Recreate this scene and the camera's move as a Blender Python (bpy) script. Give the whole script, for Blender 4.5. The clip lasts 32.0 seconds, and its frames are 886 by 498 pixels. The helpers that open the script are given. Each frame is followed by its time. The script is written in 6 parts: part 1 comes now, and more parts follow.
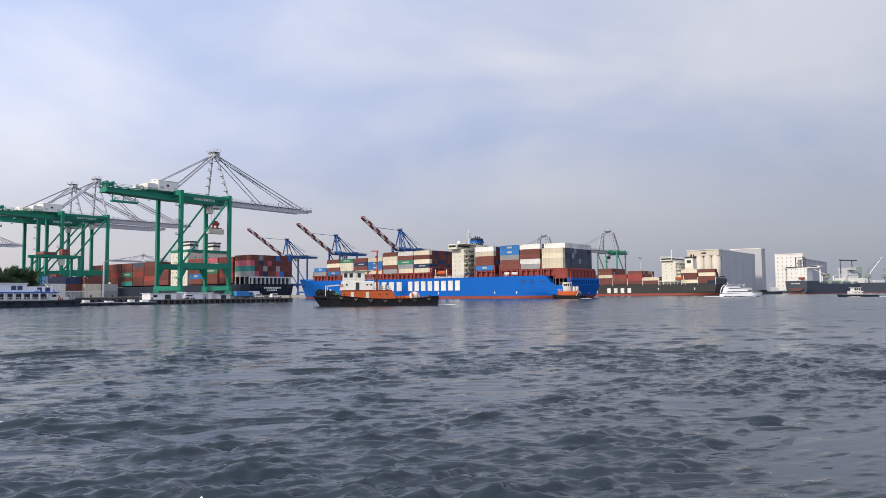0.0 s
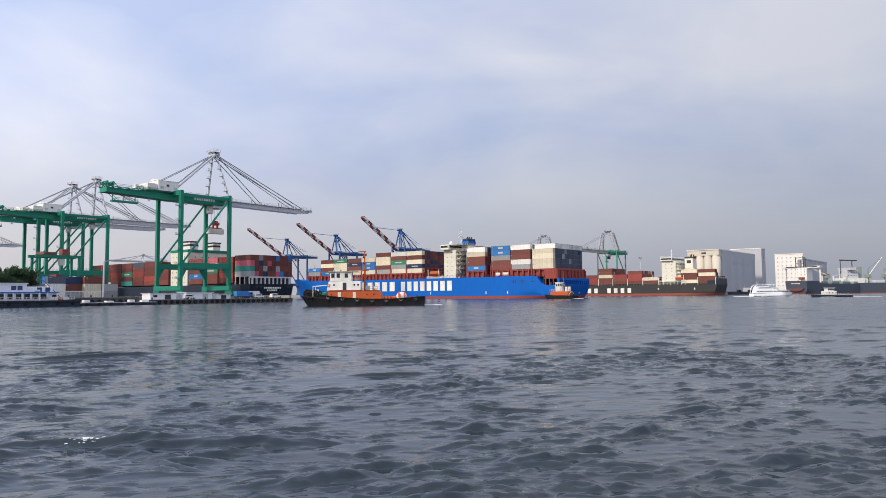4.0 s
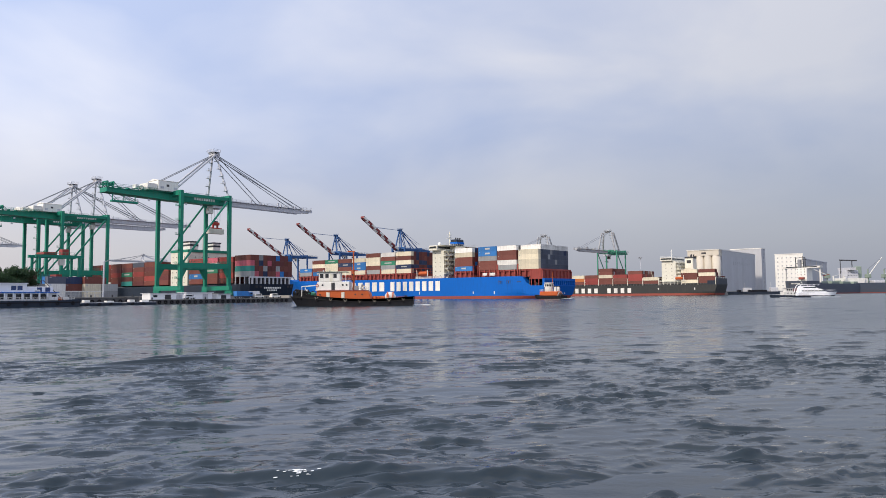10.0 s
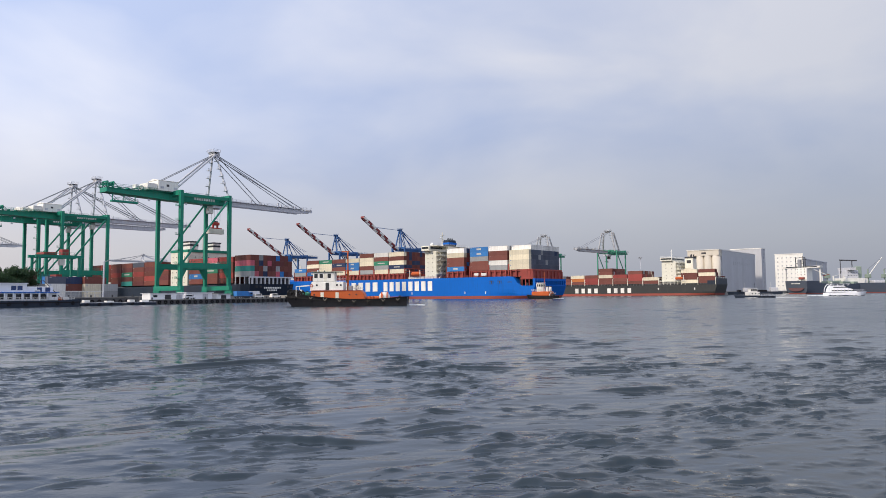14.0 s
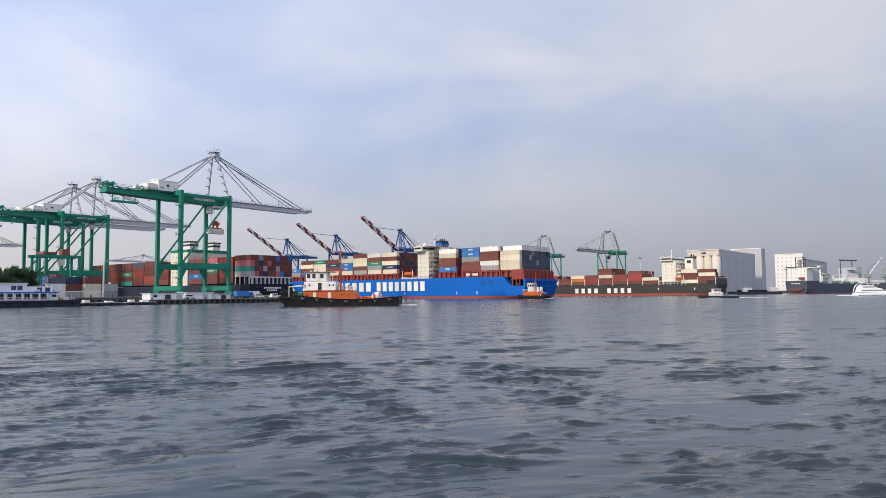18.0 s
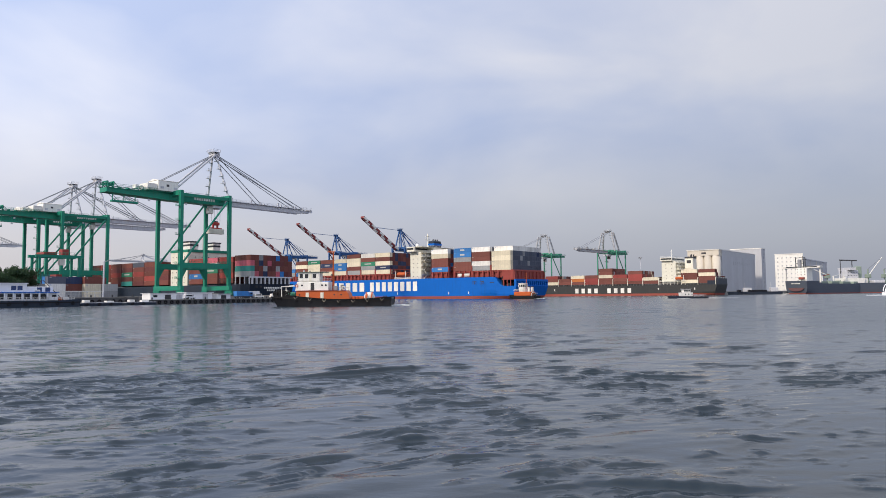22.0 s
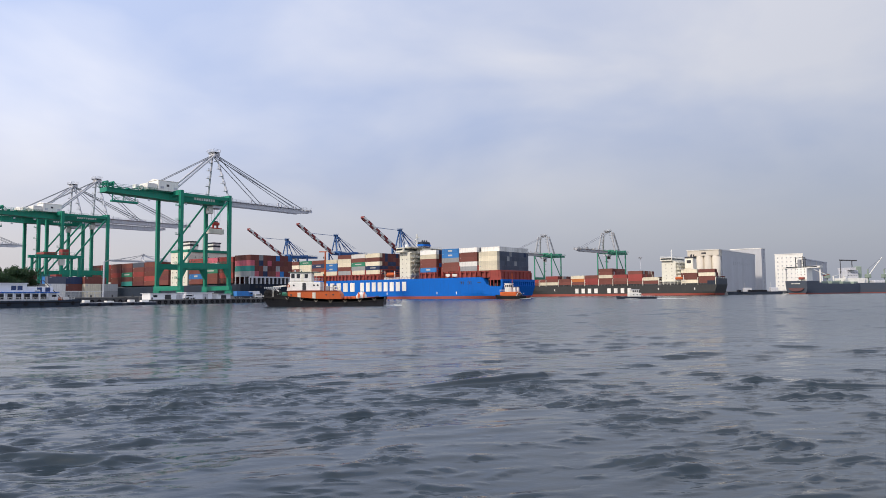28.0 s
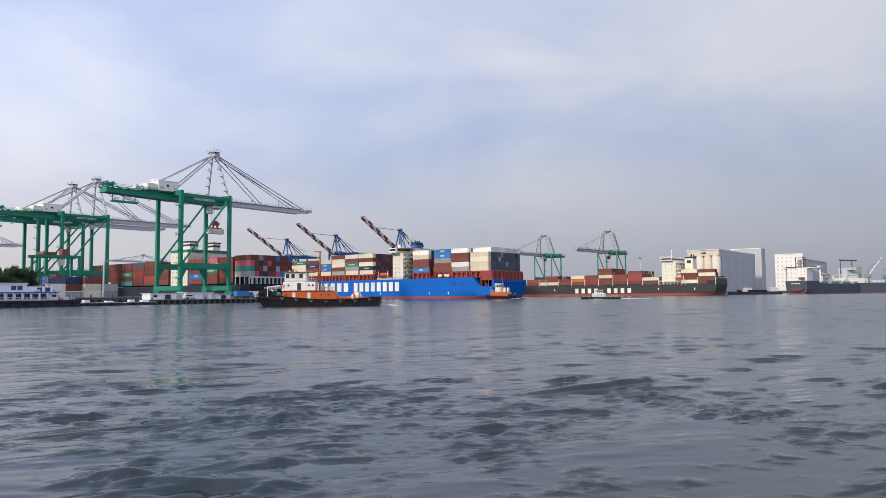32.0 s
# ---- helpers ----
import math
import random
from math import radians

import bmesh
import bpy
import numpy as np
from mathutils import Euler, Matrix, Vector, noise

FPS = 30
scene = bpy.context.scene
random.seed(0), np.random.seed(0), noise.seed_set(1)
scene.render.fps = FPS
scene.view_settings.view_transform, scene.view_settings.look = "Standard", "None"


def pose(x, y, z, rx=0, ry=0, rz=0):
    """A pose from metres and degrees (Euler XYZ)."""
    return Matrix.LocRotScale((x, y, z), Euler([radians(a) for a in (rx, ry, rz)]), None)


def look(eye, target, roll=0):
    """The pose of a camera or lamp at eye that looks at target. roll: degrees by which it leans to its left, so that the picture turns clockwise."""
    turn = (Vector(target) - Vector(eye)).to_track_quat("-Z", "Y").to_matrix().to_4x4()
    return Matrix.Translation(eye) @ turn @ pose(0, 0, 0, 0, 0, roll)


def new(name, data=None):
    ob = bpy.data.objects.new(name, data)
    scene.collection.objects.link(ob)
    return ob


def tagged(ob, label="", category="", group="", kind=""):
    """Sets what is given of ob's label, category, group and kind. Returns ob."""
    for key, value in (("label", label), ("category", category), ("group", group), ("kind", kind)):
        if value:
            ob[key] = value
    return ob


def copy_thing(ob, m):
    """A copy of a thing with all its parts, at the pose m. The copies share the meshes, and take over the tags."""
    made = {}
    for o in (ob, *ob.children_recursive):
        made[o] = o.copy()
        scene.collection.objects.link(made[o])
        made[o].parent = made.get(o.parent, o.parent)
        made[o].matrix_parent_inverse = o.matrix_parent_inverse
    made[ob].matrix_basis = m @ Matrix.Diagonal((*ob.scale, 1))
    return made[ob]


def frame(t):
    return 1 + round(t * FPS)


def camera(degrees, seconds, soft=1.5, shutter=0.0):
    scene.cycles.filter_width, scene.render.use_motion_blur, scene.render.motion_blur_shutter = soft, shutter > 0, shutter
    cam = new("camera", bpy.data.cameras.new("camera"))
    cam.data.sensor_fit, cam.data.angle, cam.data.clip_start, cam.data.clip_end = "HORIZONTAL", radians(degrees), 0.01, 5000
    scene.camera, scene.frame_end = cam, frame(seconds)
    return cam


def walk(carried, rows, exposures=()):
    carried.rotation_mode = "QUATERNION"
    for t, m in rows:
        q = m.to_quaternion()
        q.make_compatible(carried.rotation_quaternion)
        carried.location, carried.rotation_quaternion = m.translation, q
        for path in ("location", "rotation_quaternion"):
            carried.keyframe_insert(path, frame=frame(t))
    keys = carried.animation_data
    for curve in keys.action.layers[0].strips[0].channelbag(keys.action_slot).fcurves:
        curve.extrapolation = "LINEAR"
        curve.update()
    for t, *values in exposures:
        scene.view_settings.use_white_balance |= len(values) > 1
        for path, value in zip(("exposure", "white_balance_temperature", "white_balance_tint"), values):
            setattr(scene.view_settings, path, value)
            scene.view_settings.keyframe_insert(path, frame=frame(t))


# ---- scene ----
cam = camera(65.0, 32.0, soft=0.4)
EYE = pose(0, 0, 3.0, 93.67, 0, 0) @ pose(0, 0, 0, 0, 0, -0.53)
walk(cam, [(0.0, EYE), (32.0, EYE)])

# ---- light ----
SUN_AZ, SUN_EL = 232.0, 34.0            # degrees clockwise from +y, and above the horizon
sx, sy = math.sin(radians(SUN_AZ)), math.cos(radians(SUN_AZ))
sz = math.sin(radians(SUN_EL))
sc = math.cos(radians(SUN_EL))
TO_SUN = Vector((sx * sc, sy * sc, sz))
sun = new("sun", bpy.data.lights.new("sun", "SUN"))
sun.data.energy, sun.data.angle, sun.data.color = 2.9, radians(6), (1.0, 0.87, 0.71)
sun.matrix_world = look((0, 0, 80), Vector((0, 0, 80)) - TO_SUN)

world = bpy.data.worlds.new("sky")
scene.world = world
world.use_nodes = True
wn, wl = world.node_tree.nodes, world.node_tree.links
wn.clear()


def wnode(kind, **inputs):
    n = wn.new(kind)
    for k, v in inputs.items():
        n.inputs[k].default_value = v
    return n


coord = wn.new("ShaderNodeTexCoord")
sky = wn.new("ShaderNodeTexSky")
sky.sky_type, sky.sun_disc = "NISHITA", False
sky.sun_elevation, sky.sun_rotation = radians(SUN_EL), radians(SUN_AZ)
sky.air_density, sky.dust_density, sky.ozone_density = 1.3, 3.0, 2.0
sky_low = wn.new("ShaderNodeVectorMath")
sky_low.operation = "SCALE"
sky_low.inputs["Scale"].default_value = 0.075
wl.new(sky.outputs[0], sky_low.inputs[0])
# broad soft cloud sheet: wide banks and finer wisps, flattened towards the horizon
mapping = wn.new("ShaderNodeMapping")
mapping.inputs["Location"].default_value = (0.35, 0.2, 0.62)
mapping.inputs["Scale"].default_value = (1.25, 1.25, 3.0)
wl.new(coord.outputs["Generated"], mapping.inputs["Vector"])
banks = wnode("ShaderNodeTexNoise", Scale=2.1, Detail=5.0, Roughness=0.45, Distortion=0.25)
wl.new(mapping.outputs[0], banks.inputs["Vector"])
veil = wn.new("ShaderNodeValToRGB")
veil.color_ramp.elements[0].position, veil.color_ramp.elements[0].color = 0.36, (0.485, 0.565, 0.80, 1)
veil.color_ramp.elements[1].position, veil.color_ramp.elements[1].color = 0.66, (0.80, 0.81, 0.90, 1)
wl.new(banks.outputs["Fac"], veil.inputs["Fac"])
# haze towards the horizon, brighter on the sun's side
split = wn.new("ShaderNodeSeparateXYZ")
wl.new(coord.outputs["Generated"], split.inputs[0])
low = wn.new("ShaderNodeValToRGB")
low.color_ramp.interpolation = "EASE"
low.color_ramp.elements[0].position, low.color_ramp.elements[0].color = 0.0, (1, 1, 1, 1)
low.color_ramp.elements[1].position, low.color_ramp.elements[1].color = 0.26, (0, 0, 0, 1)
wl.new(split.outputs["Z"], low.inputs["Fac"])
hazy = wn.new("ShaderNodeMix")
hazy.data_type = "RGBA"
wl.new(low.outputs["Color"], hazy.inputs["Factor"])
wl.new(veil.outputs["Color"], hazy.inputs["A"])
toward = wn.new("ShaderNodeVectorMath")
toward.operation = "DOT_PRODUCT"
toward.inputs[1].default_value = TO_SUN
wl.new(coord.outputs["Generated"], toward.inputs[0])
glow = wnode("ShaderNodeMapRange", **{"From Min": -1.0, "From Max": 0.3, "To Min": 0.47, "To Max": 1.16})
wl.new(toward.outputs["Value"], glow.inputs["Value"])
tone = wn.new("ShaderNodeMix")
tone.data_type = "RGBA"
tone.inputs["A"].default_value, tone.inputs["B"].default_value = (0.482, 0.535, 0.675, 1), (0.62, 0.57, 0.55, 1)
side = wnode("ShaderNodeMapRange", **{"From Min": -1.0, "From Max": 0.3, "To Min": 0.0, "To Max": 1.0})
wl.new(toward.outputs["Value"], side.inputs["Value"])
wl.new(side.outputs["Result"], tone.inputs["Factor"])
wl.new(tone.outputs["Result"], hazy.inputs["B"])
lit = wn.new("ShaderNodeVectorMath")
lit.operation = "SCALE"
wl.new(hazy.outputs["Result"], lit.inputs[0])
wl.new(glow.outputs["Result"], lit.inputs["Scale"])
mixed = wn.new("ShaderNodeMix")
mixed.data_type = "RGBA"
mixed.inputs["Factor"].default_value = 0.85
wl.new(sky_low.outputs[0], mixed.inputs["A"])
wl.new(lit.outputs[0], mixed.inputs["B"])
back = wnode("ShaderNodeBackground", Strength=1.25)
wl.new(mixed.outputs["Result"], back.inputs["Color"])
wl.new(back.outputs[0], wn.new("ShaderNodeOutputWorld").inputs[0])


# ---- materials ----
def mat(name, col, rough=0.6, metal=0.0, var=0.18, size=3.0, streak=0.0, bump=0.0, dirt=(0.12, 0.09, 0.07), gloss=0.3):
    """A painted or bare surface: broad patches, fine grain, vertical stains, a little difference from piece to piece."""
    m = bpy.data.materials.new(name)
    m.use_nodes = True
    nt = m.node_tree
    nodes, links = nt.nodes, nt.links
    b = nodes["Principled BSDF"]
    b.inputs["Roughness"].default_value, b.inputs["Metallic"].default_value = rough, metal
    b.inputs["Specular IOR Level"].default_value = gloss
    tc = nodes.new("ShaderNodeTexCoord")
    big = nodes.new("ShaderNodeTexNoise")
    big.inputs["Scale"].default_value, big.inputs["Detail"].default_value = 1.0 / size, 3.0
    fine = nodes.new("ShaderNodeTexNoise")
    fine.inputs["Scale"].default_value, fine.inputs["Detail"].default_value = 9.0 / size, 4.0
    links.new(tc.outputs["Object"], big.inputs["Vector"])
    links.new(tc.outputs["Object"], fine.inputs["Vector"])
    info = nodes.new("ShaderNodeObjectInfo")
    add = nodes.new("ShaderNodeMath")
    links.new(big.outputs["Fac"], add.inputs[0])
    links.new(fine.outputs["Fac"], add.inputs[1])
    add2 = nodes.new("ShaderNodeMath")
    links.new(add.outputs[0], add2.inputs[0])
    links.new(info.outputs["Random"], add2.inputs[1])
    rng = nodes.new("ShaderNodeMapRange")
    rng.inputs["From Min"].default_value, rng.inputs["From Max"].default_value = 0.6, 2.2
    rng.inputs["To Min"].default_value, rng.inputs["To Max"].default_value = 1.0 - var, 1.0 + var
    links.new(add2.outputs[0], rng.inputs["Value"])
    sca = nodes.new("ShaderNodeVectorMath")
    sca.operation = "SCALE"
    sca.inputs[0].default_value = col
    links.new(rng.outputs["Result"], sca.inputs["Scale"])
    out = sca.outputs[0]
    if streak:
        mp = nodes.new("ShaderNodeMapping")
        mp.inputs["Scale"].default_value = (1.3, 1.3, 0.12)
        links.new(tc.outputs["Object"], mp.inputs["Vector"])
        st = nodes.new("ShaderNodeTexNoise")
        st.inputs["Scale"].default_value, st.inputs["Detail"].default_value = 1.2, 5.0
        links.new(mp.outputs[0], st.inputs["Vector"])
        rp = nodes.new("ShaderNodeMapRange")
        rp.inputs["From Min"].default_value, rp.inputs["From Max"].default_value = 0.52, 0.75
        rp.inputs["To Max"].default_value = streak
        links.new(st.outputs["Fac"], rp.inputs["Value"])
        mx = nodes.new("ShaderNodeMix")
        mx.data_type = "RGBA"
        mx.inputs["B"].default_value = (*dirt, 1)
        links.new(rp.outputs["Result"], mx.inputs["Factor"])
        links.new(out, mx.inputs["A"])
        out = mx.outputs["Result"]
    links.new(out, b.inputs["Base Color"])
    rr = nodes.new("ShaderNodeMapRange")
    rr.inputs["To Min"].default_value, rr.inputs["To Max"].default_value = max(0.05, rough - 0.12), min(1, rough + 0.12)
    links.new(fine.outputs["Fac"], rr.inputs["Value"])
    links.new(rr.outputs["Result"], b.inputs["Roughness"])
    if bump:
        bp = nodes.new("ShaderNodeBump")
        bp.inputs["Strength"].default_value, bp.inputs["Distance"].default_value = bump, 0.05
        links.new(fine.outputs["Fac"], bp.inputs["Height"])
        links.new(bp.outputs[0], b.inputs["Normal"])
    return m


GREEN = mat("green_paint", (0.012, 0.215, 0.142), 0.5, streak=0.25)
GREEN_LIGHT = mat("pale_green_paint", (0.05, 0.25, 0.17), 0.5, streak=0.25)
SILVER = mat("galvanised_grey", (0.55, 0.56, 0.60), 0.5, streak=0.3)
CRANE_BLUE = mat("crane_blue_paint", (0.035, 0.11, 0.29), 0.5, streak=0.2)
RED_PAINT = mat("red_paint", (0.45, 0.06, 0.05), 0.5, streak=0.2)
WHITE = mat("white_paint", (0.76, 0.75, 0.71), 0.5, streak=0.25, dirt=(0.3, 0.22, 0.15))
CREAM = mat("cream_paint", (0.72, 0.70, 0.60), 0.5, streak=0.2, dirt=(0.3, 0.22, 0.15))
HULL_BLUE = mat("hull_blue", (0.003, 0.12, 0.50), 0.6, size=14, var=0.12, streak=0.22, dirt=(0.02, 0.05, 0.12), gloss=0.18)
BOOT_RED = mat("antifouling_red", (0.32, 0.075, 0.055), 0.6, size=10, streak=0.4)
HULL_DARK = mat("hull_dark_navy", (0.016, 0.026, 0.045), 0.45, size=10, streak=0.35, dirt=(0.09, 0.06, 0.05))
HULL_BLACK = mat("hull_black", (0.006, 0.007, 0.011), 0.6, size=8, streak=0.12, dirt=(0.06, 0.045, 0.04))
# Distance haze painted into dark hulls; the brown streaks are stains.
HULL_GREY = mat("hull_hazed_grey_blue", (0.070, 0.085, 0.115), 0.6, size=9, streak=0.3, dirt=(0.12, 0.09, 0.07))
# Black lifted towards grey by painted haze, with its own stain streaks.
HULL_SLATE = mat("hull_hazed_black", (0.034, 0.036, 0.037), 0.55, size=8, streak=0.3, dirt=(0.10, 0.075, 0.06))
ORANGE = mat("orange_paint", (0.50, 0.105, 0.028), 0.5, streak=0.3)
DECK_RED = mat("deck_red_oxide", (0.30, 0.06, 0.05), 0.6, streak=0.3)
GLASS = mat("dark_window_glass", (0.015, 0.02, 0.028), 0.12, var=0.3, gloss=0.5)
STEEL = mat("dark_steel", (0.06, 0.06, 0.065), 0.5, 0.4)
RUBBER = mat("black_rubber", (0.012, 0.012, 0.013), 0.8)
CONCRETE = mat("concrete", (0.30, 0.29, 0.27), 0.85, size=6, streak=0.35, bump=0.3)
CONCRETE_DARK = mat("wet_dark_concrete", (0.105, 0.105, 0.11), 0.8, size=5, streak=0.4, bump=0.3)
SILO = mat("pale_silo_concrete", (0.60, 0.55, 0.47), 0.8, size=12, var=0.1, streak=0.08)
# Cooler and greyer than pale_silo_concrete.
SILO_GREY = mat("cool_grey_concrete", (0.45, 0.46, 0.49), 0.85, size=12, var=0.1, streak=0.1)
# Far panes paled by haze put into their colour.
PALE_GLASS = mat("hazed_window_glass", (0.33, 0.35, 0.39), 0.2, var=0.3)
GREY_GREEN = mat("grey_green_paint", (0.24, 0.30, 0.25), 0.55, streak=0.3)
MARK = mat("pale_container_marking", (0.45, 0.45, 0.43), 0.6)
RUST = mat("rust_brown_paint", (0.15, 0.075, 0.08), 0.7, size=4, streak=0.4)
FERRY_GLASS = mat("blue_tinted_glass", (0.03, 0.06, 0.16), 0.15, var=0.3, gloss=0.5)
# Lighter copy of white_paint, making up for weak light on shaded sides.
LIFTED_WHITE = mat("lifted_white_paint", (0.87, 0.88, 0.91), 0.45, var=0.07, streak=0.08, dirt=(0.4, 0.36, 0.3))
STRIPE = mat("faded_red_paint", (0.24, 0.05, 0.05), 0.55, streak=0.3)
MID_GREY = mat("mid_grey_steel_paint", (0.24, 0.25, 0.27), 0.5, streak=0.3)
OLD_GREY = mat("old_crane_grey_paint", (0.36, 0.37, 0.39), 0.5, streak=0.35)
ROPE = mat("weathered_rope", (0.42, 0.38, 0.31), 0.9)
ASPHALT = mat("yard_asphalt", (0.055, 0.055, 0.057), 0.9, size=8, bump=0.3)
FOAM = mat("white_foam", (0.75, 0.78, 0.8), 0.7, size=0.8, bump=0.6)

BOX = {k: mat("container_" + n, c, 0.55, size=4, var=0.32, streak=0.3) for k, n, c in (
    ("b", "brown", (0.165, 0.055, 0.044)), ("r", "red", (0.27, 0.05, 0.045)), ("c", "cream", (0.66, 0.60, 0.46)),
    ("w", "white", (0.70, 0.69, 0.66)), ("u", "blue", (0.03, 0.16, 0.42)), ("n", "navy", (0.025, 0.045, 0.11)),
    ("g", "green", (0.03, 0.20, 0.12)), ("y", "grey", (0.30, 0.31, 0.32)), ("o", "orange", (0.52, 0.17, 0.05)),
    ("t", "teal", (0.04, 0.27, 0.24)), ("p", "magenta", (0.50, 0.12, 0.16)), ("s", "slate", (0.085, 0.10, 0.14)), ("m", "maroon", (0.13, 0.04, 0.04)))}
BOX_WORD = {"b": "brown", "r": "red", "c": "cream", "w": "white", "u": "blue", "n": "navy", "g": "green", "y": "grey",
            "o": "orange", "t": "teal", "p": "magenta", "s": "slate", "m": "maroon"}


# ---- small builders ----
TURN = 52.0                              # the harbour's own axes: x across the channel, y up the channel
AC = Vector((math.cos(radians(TURN)), math.sin(radians(TURN)), 0))
UP = Vector((-AC.y, AC.x, 0))


def hb(v, u, z=0.0, turn=0.0):
    """A pose v metres across the channel and u metres up it."""
    p = AC * v + UP * u
    return pose(p.x, p.y, z, 0, 0, TURN + turn)


def thing(name, m, label, category, group="", kind=""):
    ob = new(name)
    ob.empty_display_size = 0.5
    ob.matrix_world = m
    return tagged(ob, label, category, group, kind)


def mesh_of(name, bm, material):
    me = bpy.data.meshes.new(name)
    bm.normal_update()
    bm.to_mesh(me)
    bm.free()
    for m in (material if isinstance(material, (list, tuple)) else [material]):
        me.materials.append(m)
    return me


def part(name, bm, material, parent, label=""):
    me = bm if isinstance(bm, bpy.types.Mesh) else mesh_of(name, bm, material)
    ob = new(name, me)
    ob.parent = parent
    if label:
        ob["label"] = label
    return ob


def moved(ob, x, y, z, rz=0.0, rx=0.0, ry=0.0):
    ob.matrix_basis = pose(x, y, z, rx, ry, rz)
    return ob


def bx(bm, x0, x1, y0, y1, z0, z1, bevel=0.0):
    vs = [bm.verts.new((x, y, z)) for x in (x0, x1) for y in (y0, y1) for z in (z0, z1)]
    fs = []
    for ids in ((0, 1, 3, 2), (4, 6, 7, 5), (0, 4, 5, 1), (2, 3, 7, 6), (0, 2, 6, 4), (1, 5, 7, 3)):
        fs.append(bm.faces.new([vs[i] for i in ids]))
    if bevel:
        es = list({e for f in fs for e in f.edges})
        bmesh.ops.bevel(bm, geom=es, offset=bevel, segments=1, affect="EDGES")
    return bm


def box(x0, x1, y0, y1, z0, z1, bevel=0.0):
    return bx(bmesh.new(), x0, x1, y0, y1, z0, z1, bevel)


def rod(bm, p, q, w, d=None, n=4):
    """A straight bar from p to q: square (n=4, w across and d deep) or round."""
    p, q = Vector(p), Vector(q)
    d = w if d is None else d
    ax = (q - p).normalized()
    ref = Vector((0, 0, 1)) if abs(ax.z) < 0.95 else Vector((1, 0, 0))
    s = ax.cross(ref).normalized()
    t = s.cross(ax).normalized()
    if n == 4:
        offs = [(-.5, -.5), (.5, -.5), (.5, .5), (-.5, .5)]
    else:
        offs = [(.5 * math.cos(i * math.tau / n), .5 * math.sin(i * math.tau / n)) for i in range(n)]
    ra = [bm.verts.new(p + s * a * w + t * b * d) for a, b in offs]
    rb = [bm.verts.new(q + s * a * w + t * b * d) for a, b in offs]
    m = len(offs)
    for i in range(m):
        bm.faces.new((ra[i], ra[(i + 1) % m], rb[(i + 1) % m], rb[i]))
    bm.faces.new(ra[::-1])
    bm.faces.new(rb)
    return bm


def bar(p, q, w, d=None, n=4):
    return rod(bmesh.new(), p, q, w, d, n)


def ring(bm, c, r, t, axis="x", n=10, m=6):
    """A tyre: a torus about an axis through c."""
    rows = []
    for i in range(n):
        a = i * math.tau / n
        row = []
        for j in range(m):
            b = j * math.tau / m
            rad, off = r + t * math.cos(b), t * math.sin(b)
            x, y = rad * math.cos(a), rad * math.sin(a)
            pt = {"x": (off, x, y), "y": (x, off, y), "z": (x, y, off)}[axis]
            row.append(bm.verts.new((c[0] + pt[0], c[1] + pt[1], c[2] + pt[2])))
        rows.append(row)
    for i in range(n):
        for j in range(m):
            bm.faces.new((rows[i][j], rows[(i + 1) % n][j], rows[(i + 1) % n][(j + 1) % m], rows[i][(j + 1) % m]))
    return bm


def railing(bm, pts, height=1.1, post=1.5, w=0.06):
    for p, q in zip(pts[:-1], pts[1:]):
        p, q = Vector(p), Vector(q)
        for k in (0.5, 1.0):
            rod(bm, p + Vector((0, 0, height * k)), q + Vector((0, 0, height * k)), w)
        n = max(1, int((q - p).length / post))
        for i in range(n + 1):
            a = p.lerp(q, i / n)
            rod(bm, a, a + Vector((0, 0, height)), w)
    return bm


def smooth(ob):
    for p in ob.data.polygons:
        p.use_smooth = True
    return ob


